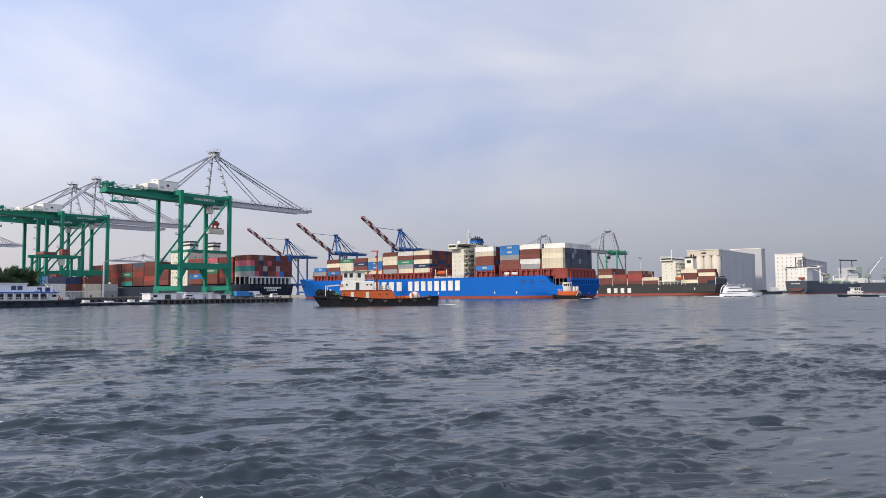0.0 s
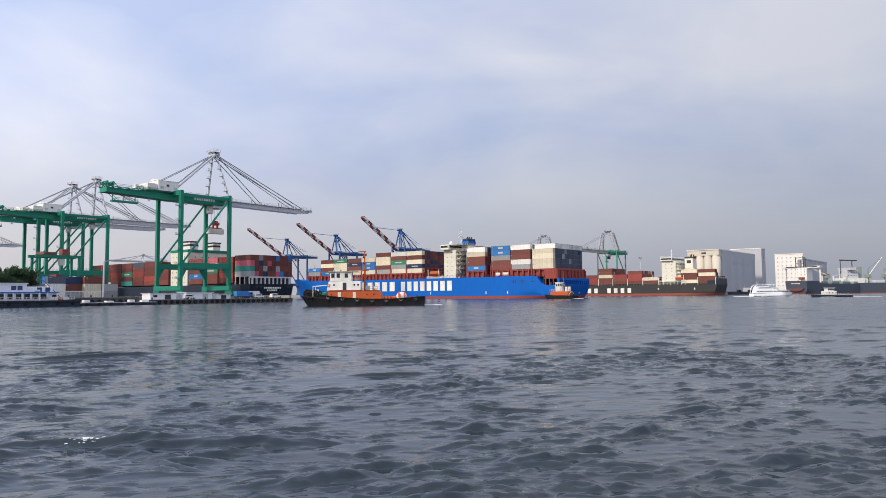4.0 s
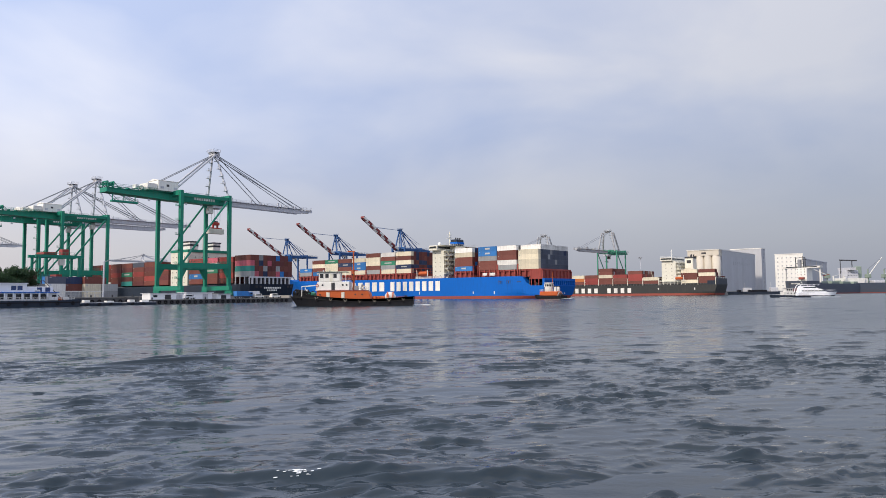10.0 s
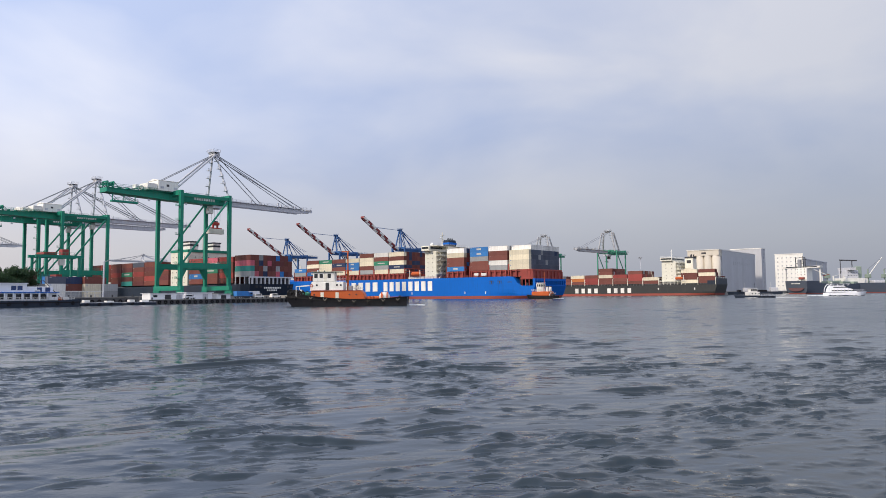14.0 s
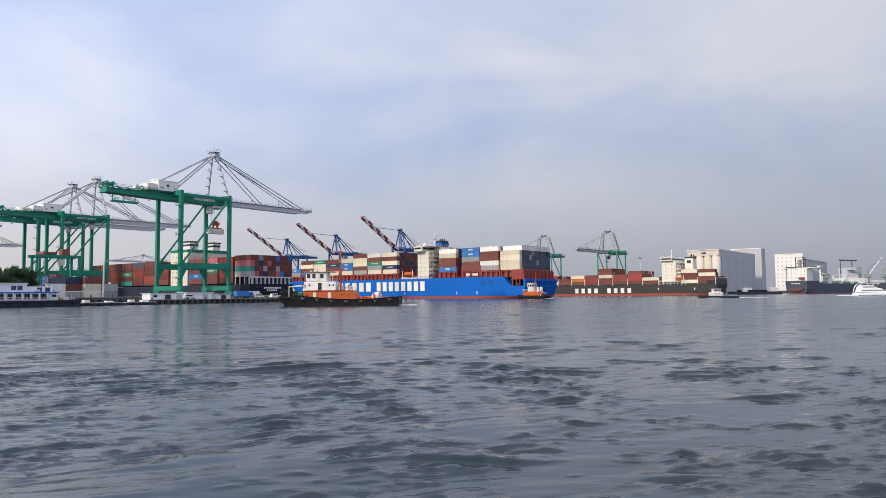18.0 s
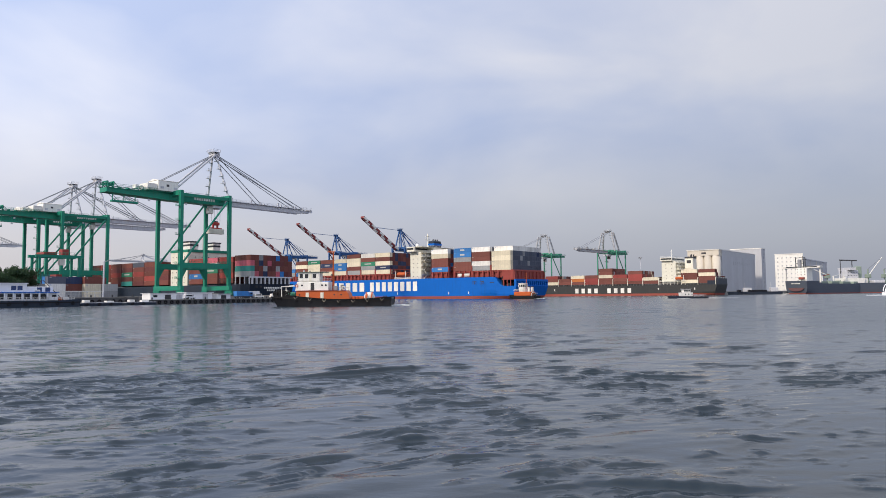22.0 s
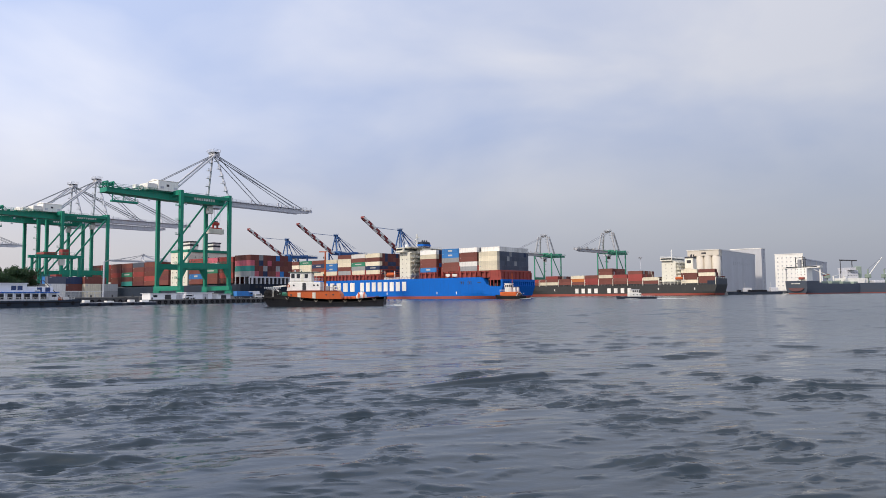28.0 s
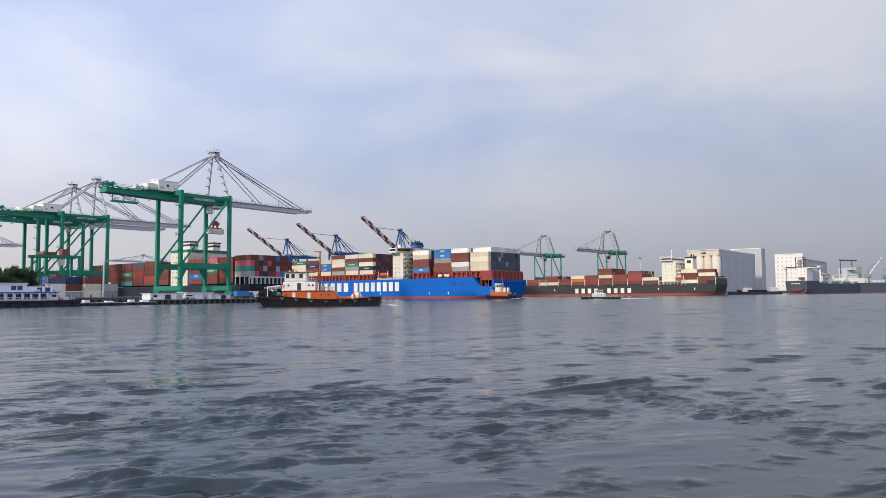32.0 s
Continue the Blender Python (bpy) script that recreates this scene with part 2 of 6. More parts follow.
# ---- water: one still sheet to the horizon, and a drifting sheet of wind waves over it ----
def water_material():
    m = bpy.data.materials.new("harbour_water")
    m.use_nodes = True
    nodes, links = m.node_tree.nodes, m.node_tree.links
    b = nodes["Principled BSDF"]
    b.inputs["Base Color"].default_value = (0.023, 0.035, 0.046, 1)
    b.inputs["Roughness"].default_value, b.inputs["IOR"].default_value = 0.07, 1.333
    tc = nodes.new("ShaderNodeTexCoord")
    # open water is ruffled all over, the water near the landing less
    sep = nodes.new("ShaderNodeSeparateXYZ")
    links.new(tc.outputs["Object"], sep.inputs[0])
    off = nodes.new("ShaderNodeMapRange")
    off.inputs["From Min"].default_value, off.inputs["From Max"].default_value = 25.0, 110.0
    off.inputs["To Min"].default_value, off.inputs["To Max"].default_value = 0.12, 1.0
    links.new(sep.outputs["Y"], off.inputs["Value"])
    ripple = nodes.new("ShaderNodeMapRange")
    ripple.inputs["From Min"].default_value, ripple.inputs["From Max"].default_value = 18.0, 80.0
    ripple.inputs["To Min"].default_value, ripple.inputs["To Max"].default_value = 1.0, 0.15
    links.new(sep.outputs["Y"], ripple.inputs["Value"])
    rough = nodes.new("ShaderNodeMapRange")
    rough.inputs["From Min"].default_value, rough.inputs["From Max"].default_value = 16.0, 75.0
    rough.inputs["To Min"].default_value, rough.inputs["To Max"].default_value = 0.05, 0.20
    links.new(sep.outputs["Y"], rough.inputs["Value"])
    links.new(rough.outputs["Result"], b.inputs["Roughness"])
    h = None
    for size, detail, amount, stretch in ((0.07, 2.0, 0.002, 1.3), (0.2, 3.0, 0.006, 1.8), (0.9, 2.0, 0.012, 3.0), (3.2, 2.0, 0.09, 4.0)):
        mp = nodes.new("ShaderNodeMapping")
        mp.inputs["Scale"].default_value = (1 / (size * stretch), 1 / size, 1)
        mp.inputs["Rotation"].default_value = (0, 0, radians(-14))
        links.new(tc.outputs["Object"], mp.inputs["Vector"])
        n = nodes.new("ShaderNodeTexNoise")
        n.inputs["Scale"].default_value, n.inputs["Detail"].default_value = 1.0, detail
        n.inputs["Distortion"].default_value = 0.3
        links.new(mp.outputs[0], n.inputs["Vector"])
        bp = nodes.new("ShaderNodeBump")
        bp.inputs["Strength"].default_value, bp.inputs["Distance"].default_value = 1.0, amount
        links.new(n.outputs["Fac"], bp.inputs["Height"])
        if size == 0.9:
            # gusts ruffle short patches of the open water
            pm = nodes.new("ShaderNodeMapping")
            pm.inputs["Scale"].default_value = (1 / 2.6, 1 / 6.5, 1)
            links.new(tc.outputs["Object"], pm.inputs["Vector"])
            pn = nodes.new("ShaderNodeTexNoise")
            pn.inputs["Scale"].default_value, pn.inputs["Detail"].default_value = 1.0, 3.0
            links.new(pm.outputs[0], pn.inputs["Vector"])
            pr = nodes.new("ShaderNodeMapRange")
            pr.inputs["From Min"].default_value, pr.inputs["From Max"].default_value = 0.56, 0.66
            pr.inputs["To Min"].default_value, pr.inputs["To Max"].default_value = amount, 0.05
            links.new(pn.outputs["Fac"], pr.inputs["Value"])
            links.new(pr.outputs["Result"], bp.inputs["Distance"])
        links.new((off if size > 0.5 else ripple).outputs["Result"], bp.inputs["Strength"])
        if h:
            links.new(h, bp.inputs["Normal"])
        h = bp.outputs[0]
    links.new(h, b.inputs["Normal"])
    return m


WATER = water_material()


def graded(lo, hi, step, a, b, grow):
    """Grid lines from lo to hi, step apart between a and b, wider further off."""
    out = list(np.arange(a, b, step))
    while out[-1] < hi:
        out.append(out[-1] + step + grow * (out[-1] - b))
    front = [a]
    while front[-1] > lo:
        front.append(front[-1] - step - grow * (a - front[-1]))
    return np.array(front[:0:-1] + out)


def wave_sheet(name, seed, lines, low, swells, crests, label):
    """Wind chop: a smooth low swell, and on it many single crests, each with a steep face and a long back, gathered in groups.
    lines: the grid in x and y. swells: (count, shortest, longest, steepness). crests: (count, y from, y to, half width, height)."""
    rs = np.random.RandomState(seed)
    xs, ys = lines
    gx, gy = np.meshgrid(xs, ys)
    sx_, sy_ = np.gradient(xs), np.gradient(ys)
    step = np.maximum(sx_[None, :] * np.ones_like(gx) * 0.6, sy_[:, None] * np.ones_like(gx))
    tones = [(8.0 + 26.0 * rs.rand(), rs.rand() * math.tau, rs.rand() * math.tau) for i in range(7)]
    tones += [(2.5 + 6.0 * rs.rand(), rs.rand() * math.tau, rs.rand() * math.tau) for i in range(9)]

    def crowd(x, y):
        """How thick the crests stand: about 0 on the average, patchy."""
        return sum(np.sin(math.tau / lam * (x * math.cos(ang) + 0.6 * y * math.sin(ang)) + ph) for lam, ang, ph in tones) / 2.8
    z, dx, dy = np.zeros_like(gx), np.zeros_like(gx), np.zeros_like(gx)
    for count, short, long, steepness in swells:
        for i in range(count):
            lam = short * (long / short) ** rs.rand()
            ang = radians(-75 + rs.normal(0, 24))
            k = math.tau / lam
            ph = k * (gx * math.cos(ang) + gy * math.sin(ang)) + rs.rand() * math.tau
            amp = steepness * (0.6 + 0.8 * rs.rand()) / k * np.clip((lam / step - 2.5) / 3.0, 0, 1)
            z += amp * np.cos(ph)
            dx -= 0.9 * amp * np.sin(ph) * math.cos(ang)
            dy -= 0.9 * amp * np.sin(ph) * math.sin(ang)
    tops = []
    for count, y0, y1, halves, heights, slants in crests:
        made = 0
        while made < count:
            y = y0 + (y1 - y0) * rs.rand() ** 1.4
            x = rs.uniform(-24 - 0.72 * y, 17 + 0.72 * y)
            if rs.rand() > 1 / (1 + math.exp(-1.5 * crowd(x, y))):
                continue
            made += 1
            u = rs.rand() ** 1.7
            half, tall = halves[0] + (halves[1] - halves[0]) * u, (heights[0] + (heights[1] - heights[0]) * u) * rs.uniform(0.75, 1.2)
            slant, bow = rs.normal(*slants), rs.uniform(-0.10, 0.25) / half
            skew = rs.uniform(-0.5, 0.5)
            reach = 2.2 * half
            i0, i1 = np.searchsorted(xs, (x - reach, x + reach))
            grid = np.interp(y, ys, sy_)
            face, back = max(1.05 * tall, 1.0 * grid), max(6.0 * tall, 2.0 * grid)
            span = 2.4 * back + abs(slant) * reach + abs(bow) * reach * reach
            j0, j1 = np.searchsorted(ys, (y - span, y + span))
            if i1 - i0 < 2 or j1 - j0 < 2:
                continue
            wx, wy = gx[j0:j1, i0:i1] - x, gy[j0:j1, i0:i1] - y
            wob = 0.35 * face * np.sin(wx * (5.0 / half) + rs.rand() * 6)
            d = wy - slant * wx - bow * wx * wx + wob
            across = np.clip(1 - (wx / reach) ** 2, 0, 1) * (1 + skew * wx / reach)
            z[j0:j1, i0:i1] += tall * across * np.where(d < 0, np.exp(-(d / face) ** 2), np.exp(-(d / back) ** 2))
            if tall > 0.13 and y < 62:
                tops.append((x, y, half, slant, bow, tall))
    # crests lean towards the landing
    dy -= 0.30 * np.clip(z, 0, 1)
    ny, nx = gx.shape
    me = bpy.data.meshes.new(name)
    me.vertices.add(nx * ny)
    me.vertices.foreach_set("co", np.stack([gx + dx, gy + dy, z + low], -1).astype(np.float32).ravel())
    a = (np.arange(ny - 1)[:, None] * nx + np.arange(nx - 1)[None, :]).ravel()
    quads = np.stack([a, a + 1, a + nx + 1, a + nx], -1).astype(np.int32)
    me.loops.add(quads.size)
    me.loops.foreach_set("vertex_index", quads.ravel())
    me.polygons.add(len(quads))
    me.polygons.foreach_set("loop_start", np.arange(0, quads.size, 4, dtype=np.int32))
    me.polygons.foreach_set("use_smooth", np.ones(len(quads), dtype=bool))
    me.update()
    me.materials.append(WATER)
    ob = tagged(new(name, me), label, "water", kind="structure")
    # a few of the tallest crests break into small flecks of foam
    foam = bmesh.new()
    for x, y, half, slant, bow, tall in tops[::7]:
        mid, wide = rs.normal(0, 0.3) * half, half * rs.uniform(0.15, 0.5)
        for i in range(rs.randint(12, 40)):
            wx = mid + rs.normal(0, 0.5) * wide
            yy = y + slant * wx + bow * wx * wx - abs(rs.normal(0, 0.5)) * tall * 1.0
            px, py = np.searchsorted(xs, x + wx), np.searchsorted(ys, yy)
            if 0 < px < nx and 0 < py < ny:
                r = rs.uniform(0.005, 0.018)
                rod(foam, (x + wx - 2 * r, gy[py, px] + dy[py, px], z[py, px] + low), (x + wx + 2 * r, gy[py, px] + dy[py, px], z[py, px] + low + 0.4 * r), 2 * r, 1.2 * r, n=5)
    if len(foam.verts):
        part("foam_flecks", foam, FOAM, ob, "small white flecks of foam on breaking crests")["kind"] = "stuff"
    return ob


sea = tagged(new("water", mesh_of("water", box(-2600, 2600, -600, 4200, -6, -0.35), WATER)),
             "grey harbour water reaching to the horizon", "water", kind="structure")
waves = wave_sheet("water_waves", 11, (graded(-340, 340, 0.105, -33, 23, 0.017), graded(-30, 540, 0.043, 8.0, 33.0, 0.0045)), 0.0,
                   ((7, 3.2, 8.5, 0.012), (10, 1.2, 3.2, 0.012), (18, 0.35, 1.1, 0.010)),
                   ((20, 9, 36, (0.6, 1.4), (0.09, 0.18), (0.15, 0.3)), (1850, 8, 37, (0.10, 0.42), (0.03, 0.075), (0.3, 0.4)),
                    (12000, 8, 33, (0.05, 0.18), (0.017, 0.034), (0.25, 0.4)), (250, 30, 60, (0.25, 0.8), (0.045, 0.085), (0.1, 0.2)), (420, 48, 140, (0.2, 0.5), (0.045, 0.09), (0.05, 0.15)), (420, 100, 280, (0.4, 1.1), (0.06, 0.12), (0.0, 0.08))),
                   "choppy grey-green harbour water with wind waves")
# a second, slower train runs through the first
cross_waves = wave_sheet("water_waves", 23, (graded(-60, 60, 0.12, -26, 30, 0.02), graded(0, 90, 0.055, 8.0, 52.0, 0.01)), -0.05,
                         ((6, 2.2, 6.0, 0.012), (10, 0.5, 1.4, 0.012)),
                         ((11, 9, 38, (0.6, 1.3), (0.08, 0.15), (0.2, 0.35)), (520, 8, 42, (0.14, 0.50), (0.045, 0.09), (0.25, 0.4))),
                         "steeper short waves crossing the harbour chop")


# ---- land ----
def slab(name, v0, v1, u0, u1, z0, z1, material, label, category):
    ob = new(name, mesh_of(name, box(v0, v1, u0, u1, z0, z1), material))
    ob.matrix_world = hb(0, 0)
    return tagged(ob, label, category, kind="structure")


slab("ground", -700, 200, 256, 1500, -5, 2.6, ASPHALT, "dark asphalt yard of the container pier", "ground")
slab("ground", -700, 130, 242, 256, -5, 2.6, ASPHALT, "dark asphalt end of the container pier", "ground")
slab("ground", 130, 200, 242, 255.4, -5, 1.7, ASPHALT, "low asphalt landing before the container yard", "ground")
slab("quay", 130, 200, 255.4, 256, -5, 2.75, CONCRETE, "stained concrete retaining wall behind the landing", "quay")
slab("quay", -700, 130, 240.6, 242, -5, 2.7, CONCRETE_DARK, "dark wet-stained concrete edge of the pier", "quay")
slab("quay", -700, 130.2, 240.3, 242.4, 2.7, 2.88, CONCRETE, "worn pale concrete coping of the pier", "quay")
slab("quay", 130, 200.4, 240.6, 242, -5, 1.6, CONCRETE_DARK, "dark wet-stained concrete edge of the landing", "quay")
slab("quay", 130.2, 200.6, 240.3, 242.4, 1.6, 1.78, CONCRETE, "worn pale concrete coping of the landing", "quay")
slab("quay", 200, 201.2, 242.4, 1500, -5, 2.9, CONCRETE, "stained concrete quay wall along the pier", "quay")
slab("ground", 563, 3200, 183.5, 2600, -5, 2.5, ASPHALT, "flat terminal ground across the channel", "ground")
slab("quay", 561.5, 563, 182, 2600, -5, 2.8, CONCRETE, "pale concrete quay wall across the channel", "quay")
slab("quay", 563, 872, 182, 183.5, -5, 2.8, CONCRETE, "stained concrete quay wall below the silos", "quay")
slab("ground", 872, 3200, 150, 183.5, -5, 2.5, ASPHALT, "flat ground round the warehouse", "ground")
slab("ground", 1030, 3200, -1500, 150, -5, 2.5, ASPHALT, "low distant shore of the harbour", "ground")


# ---- hulls ----
def hull_half(s, zf, B, full_bow, stern):
    """Half breadth at s (0 stern, 1 bow) and zf (0 keel line, 1 deck)."""
    h = B / 2
    nose = 0.16 + (1 - zf) * 0.16 if full_bow else 0.30 + (1 - zf) * 0.12
    if s > 1 - nose:
        t = (1 - s) / nose
        h *= max(0.0, 1 - (1 - t) ** (2.1 + 0.7 * zf))
    tail = 0.14
    if s < tail:
        t = s / tail
        h *= 1 - (1 - stern) * (1 - t ** 0.6) * max(0.0, 1 - zf / 0.45) ** 1.5
    return max(h, 0.02)


def hull_band(L, B, z0, z1, deck, rake, full_bow=True, stern=0.6, n=40, rows=4, top=False):
    """The shell from z0 up to z1, or to the deck's edge."""
    bm = bmesh.new()
    grid = []
    for i in range(n + 1):
        s = i / n
        s = 1 - (1 - s) ** 1.35
        dz = deck(s)
        col = []
        for j in range(rows + 1):
            z = z0 + ((dz if z1 is None else z1) - z0) * j / rows
            zf = min(1.0, max(0.0, (z + 2) / (dz + 2)))
            y = s * L + rake * (zf - 0.3) * max(0.0, (s - 0.86) / 0.14) ** 1.5
            if s < 0.1:
                y += (1 - zf) * 3.0 * (1 - s / 0.1) * (L / 200)
            col.append((hull_half(s, zf, B, full_bow, stern), y, z))
        grid.append(col)
    sides = []
    for sg in (-1, 1):
        sides.append([[bm.verts.new((sg * h, y, z)) for h, y, z in col] for col in grid])
    for sg, g in zip((-1, 1), sides):
        for i in range(n):
            for j in range(rows):
                f = (g[i][j], g[i + 1][j], g[i + 1][j + 1], g[i][j + 1])
                bm.faces.new(f[::-1] if sg < 0 else f)
    p, q = sides
    for j in range(rows):
        bm.faces.new((p[0][j], q[0][j], q[0][j + 1], p[0][j + 1]))
        bm.faces.new((p[n][j], p[n][j + 1], q[n][j + 1], q[n][j]))
    if top:
        for i in range(n):
            bm.faces.new((p[i][rows], q[i][rows], q[i + 1][rows], p[i + 1][rows]))
    return bm


# ---- containers ----
def container_mesh(key, length=12.19):
    """A box with corner posts, sunk corrugated sides, and door bars on its aft end."""
    bm = bmesh.new()
    w, h = 2.44, 2.59
    bx(bm, 0.05, w - 0.05, 0.06, length - 0.06, 0.05, h - 0.03)
    for x in (0, w - 0.14):
        for y in (0, length - 0.14):
            bx(bm, x, x + 0.14, y, y + 0.14, 0, h)
    for z in (0, h - 0.12):
        for x in (0, w - 0.1):
            bx(bm, x, x + 0.1, 0.14, length - 0.14, z, z + 0.12)
        for y in (0, length - 0.1):
            bx(bm, 0.14, w - 0.14, y, y + 0.1, z, z + 0.12)
    for i in range(1, 12):
        y = length * i / 12
        bx(bm, 0.015, 0.06, y - 0.16, y + 0.16, 0.13, h - 0.13)
    for x in (0.45, 0.95, 1.45, 1.95):
        bx(bm, x, x + 0.06, -0.01, 0.07, 0.15, h - 0.15)
    # pale markings: a number panel at the corners, a plain maker's panel on some
    n0 = len(bm.faces)
    bx(bm, -0.004, 0.03, length - 1.2, length - 0.5, h - 0.52, h - 0.34)
    if key in "ugn" and length > 7:
        y0, y1 = {"u": (4.6, 7.6), "g": (3.2, 9.0), "n": (3.4, 8.0)}[key]
        bx(bm, -0.004, 0.03, y0, y1, 1.0, 1.62 if key != "u" else 1.9)
    bm.faces.ensure_lookup_table()
    for f in bm.faces[n0:]:
        f.material_index = 1
    return mesh_of("container", bm, [BOX[key], MARK if key not in "cw" else BOX["u"]])


BOX_MESH = {(k, n): container_mesh(k, n) for k in BOX for n in (12.19, 6.06)}
LOADS = []                                # cargo that travels with a ship: (ship's name, thing, pose on the ship)


def bay(place, length, heights, port, pick, ends=False, ship="", local=None, word="ship's deck", both=False):
    """One stack of containers, athwartships from port (x = 0). heights: tiers in each column. port: colours of the port column,
    from the bottom. pick(c, t): colours of the rest; ends: the aft face shows, so every box is its own."""
    kinds = sorted({BOX_WORD[k] for k in port})
    st = thing("container_stack", place, "stack of %s shipping containers on the %s" % (" and ".join(kinds[:2]), word),
               "container stack", "container stacks on the " + word)
    inner = {}
    for c, tiers in enumerate(heights):
        for t in range(tiers):
            key = port[t] if c == 0 and t < len(port) else pick(c, t)
            own = c == 0 or ends or t == tiers - 1 and c < 3 or both and c == len(heights) - 1
            if own:
                moved(part("container", BOX_MESH[(key, length)], None, st), c * 2.52, 0, t * 2.6)
            else:
                inner.setdefault(key, bmesh.new())
                bx(inner[key], c * 2.52 + 0.02, c * 2.52 + 2.44, 0.03, length - 0.03, t * 2.6 + 0.02, t * 2.6 + 2.57)
    if inner:
        bm = bmesh.new()
        mats = []
        for i, (key, b2) in enumerate(inner.items()):
            for f in b2.faces:
                g = bm.faces.new([bm.verts.new(v.co) for v in f.verts])
                g.material_index = i
            mats.append(BOX[key])
            b2.free()
        ob = part("inner_cargo", bm, mats, st)
        ob["kind"] = "stuff"
    if ship:
        LOADS.append((ship, st, local))
    return st


def mixed_pick(seed, pool):
    r = random.Random(seed)
    table = {}

    def pick(c, t):
        if (c, t) not in table:
            table[(c, t)] = r.choice(pool)
        return table[(c, t)]
    return pick


def windows(parent, n, x, y, z, step, size, face="x", mesh=None):
    """A row of n dark panes along y (on a face across x) or along x (on a face across y)."""
    w, h = size
    me = mesh_of("window", box(-0.05, 0.05, -w / 2, w / 2, -h / 2, h / 2), GLASS)
    for i in range(n):
        if face == "x":
            moved(part("window", me, None, parent), x, y + i * step, z)
        else:
            moved(part("window", me, None, parent), x + i * step, y, z, 90)


def name_blocks(parent, x, cells, z, height, material, thick=0.05, slots=0.66):
    """Plain pale blocks, one for each character of painted lettering."""
    for y0, y1 in cells:
        bm = box(-thick, thick, 0, (y1 - y0) * slots, 0, height, 0.04)
        moved(part("name_block", bm, material, parent, "plain white painted lettering block"), x, y0, z)


# ---- the blue container ship under way ----
def blue_ship():
    L, B = 219.5, 34.0
    ship = thing("container_ship", hb(331, 166.6), "bright blue container ship with red boot-topping, loaded with containers", "ship")

    def deck(s):
        z = 11.9 + max(0, s - 0.55) * 1.2
        if s > 0.9:
            z += 1.3 * min(1, (s - 0.9) / 0.02)
        if s < 0.062:
            z = 6.8 + 5.1 * max(0.0, (s - 0.044) / 0.018)
        return z
    moved(part("hull", hull_band(L, B, 1.5, None, deck, 8.0, rows=6, n=110, top=True), HULL_BLUE, ship), 1, 0, 0)
    moved(part("boot_topping", hull_band(L, B, -3.0, 1.5, deck, 8.0, rows=3, n=60), BOOT_RED, ship, "dull red antifouling band at the waterline"), 1, 0, 0)
    # open mooring deck behind a tall transom
    part("stern_bulkhead", box(-15.6, 17.6, 9.0, 9.4, 6.5, 12.0), STEEL, ship, "dark bulkhead of the mooring deck")
    bm = bmesh.new()
    bx(bm, -15.9, 17.9, 0.1, 1.4, 6.6, 7.1)
    bx(bm, -15.9, 17.9, 0.1, 1.4, 9.3, 10.5)
    for i in range(16):
        x = -15.9 + i * (33.8 - 0.8) / 15
        bx(bm, x, x + 0.8, 0.1, 1.4, 7.1, 9.3)
    part("transom_frame", bm, HULL_BLUE, ship, "blue transom with a row of openings")
    part("aft_deck", box(-15.9, 17.9, 1.4, 9.2, 10.2, 10.6), DECK_RED, ship)
    part("aft_coaming", box(-15.2, 17.2, 2.2, 9.5, 10.6, 14.6, 0.1), DECK_RED, ship)
    part("aft_cover", box(-15.2, 17.2, 2.0, 9.5, 14.6, 15.5, 0.1), DECK_RED, ship)
    for i in range(9):
        x = -15.0 + i * 3.95
        part("aft_pillar", box(x, x + 0.6, 1.6, 2.2, 10.6, 14.6), DECK_RED, ship)
    for y in (3.4, 5.6, 7.8):
        part("mooring_post", box(-15.9, -15.5, y, y + 0.4, 6.7, 10.2), DECK_RED, ship)
    for x in (-13.5, -9.0):
        part("mooring_winch", bar((x, 6.4, 7.7), (x + 2.2, 6.4, 7.7), 1.5, n=10), STEEL, ship)
    # dark plates on the shell paint the shade in ports and slot
    for y in (20.6, 25.8):
        sp = part("side_port", box(-16.05, -15.7, y, y + 3.0, 7.8, 9.9, 0.35), STEEL, ship, "dark plate painted as the shaded recess of a rounded port")
        for d in (0.5, 1.8):
            part("port_frame", box(-16.09, -16.0, y + d, y + d + 0.75, 8.1, 9.3, 0.03), HULL_BLUE, sp)
    part("side_slot", box(-16.05, -15.8, 14.2, 17.0, 8.6, 9.1, 0.1), STEEL, ship)
    for y0, y1 in ((31.0, 34.6), (36.4, 39.2)):
        part("name_block", box(-15.42, -15.3, y0, y1, 12.5, 14.1), WHITE, ship, "plain white painted lettering block")
    for k in range(2):
        part("stern_light", box(-9 + 14 * k, -8.4 + 14 * k, -0.1, 0.1, 2.4, 3.0), WHITE, ship)
    # painted lettering, as plain blocks
    w = 40.2 / 8
    name_blocks(ship, -16.03, [(68.8 + i * w, 68.8 + (i + 1) * w) for i in range(8)], 4.7, 5.6, WHITE)
    w = 31.0 / 5
    name_blocks(ship, -16.03, [(112.4 + i * w, 112.4 + (i + 1) * w) for i in range(5)], 4.7, 5.6, WHITE)
    for y in (45.0, 84.0, 150.0, 31.0):
        part("draught_mark", box(-16.04, -15.9, y, y + 0.5, 2.6, 4.0), WHITE, ship)
    # hatch coaming line and lashing bridges
    for y, _, n in [(4.0, 0, 5), (17.4, 0, 5), (30.0, 0, 5), (46.3, 0, 5)] + [(91.4 + 12.6 * i, 0, 5) for i in range(8)]:
        part("hatch_coaming", box(-14.0, 14.0, max(y, 9.6), y + 12.2, 11.5, 14.6), DECK_RED, ship)
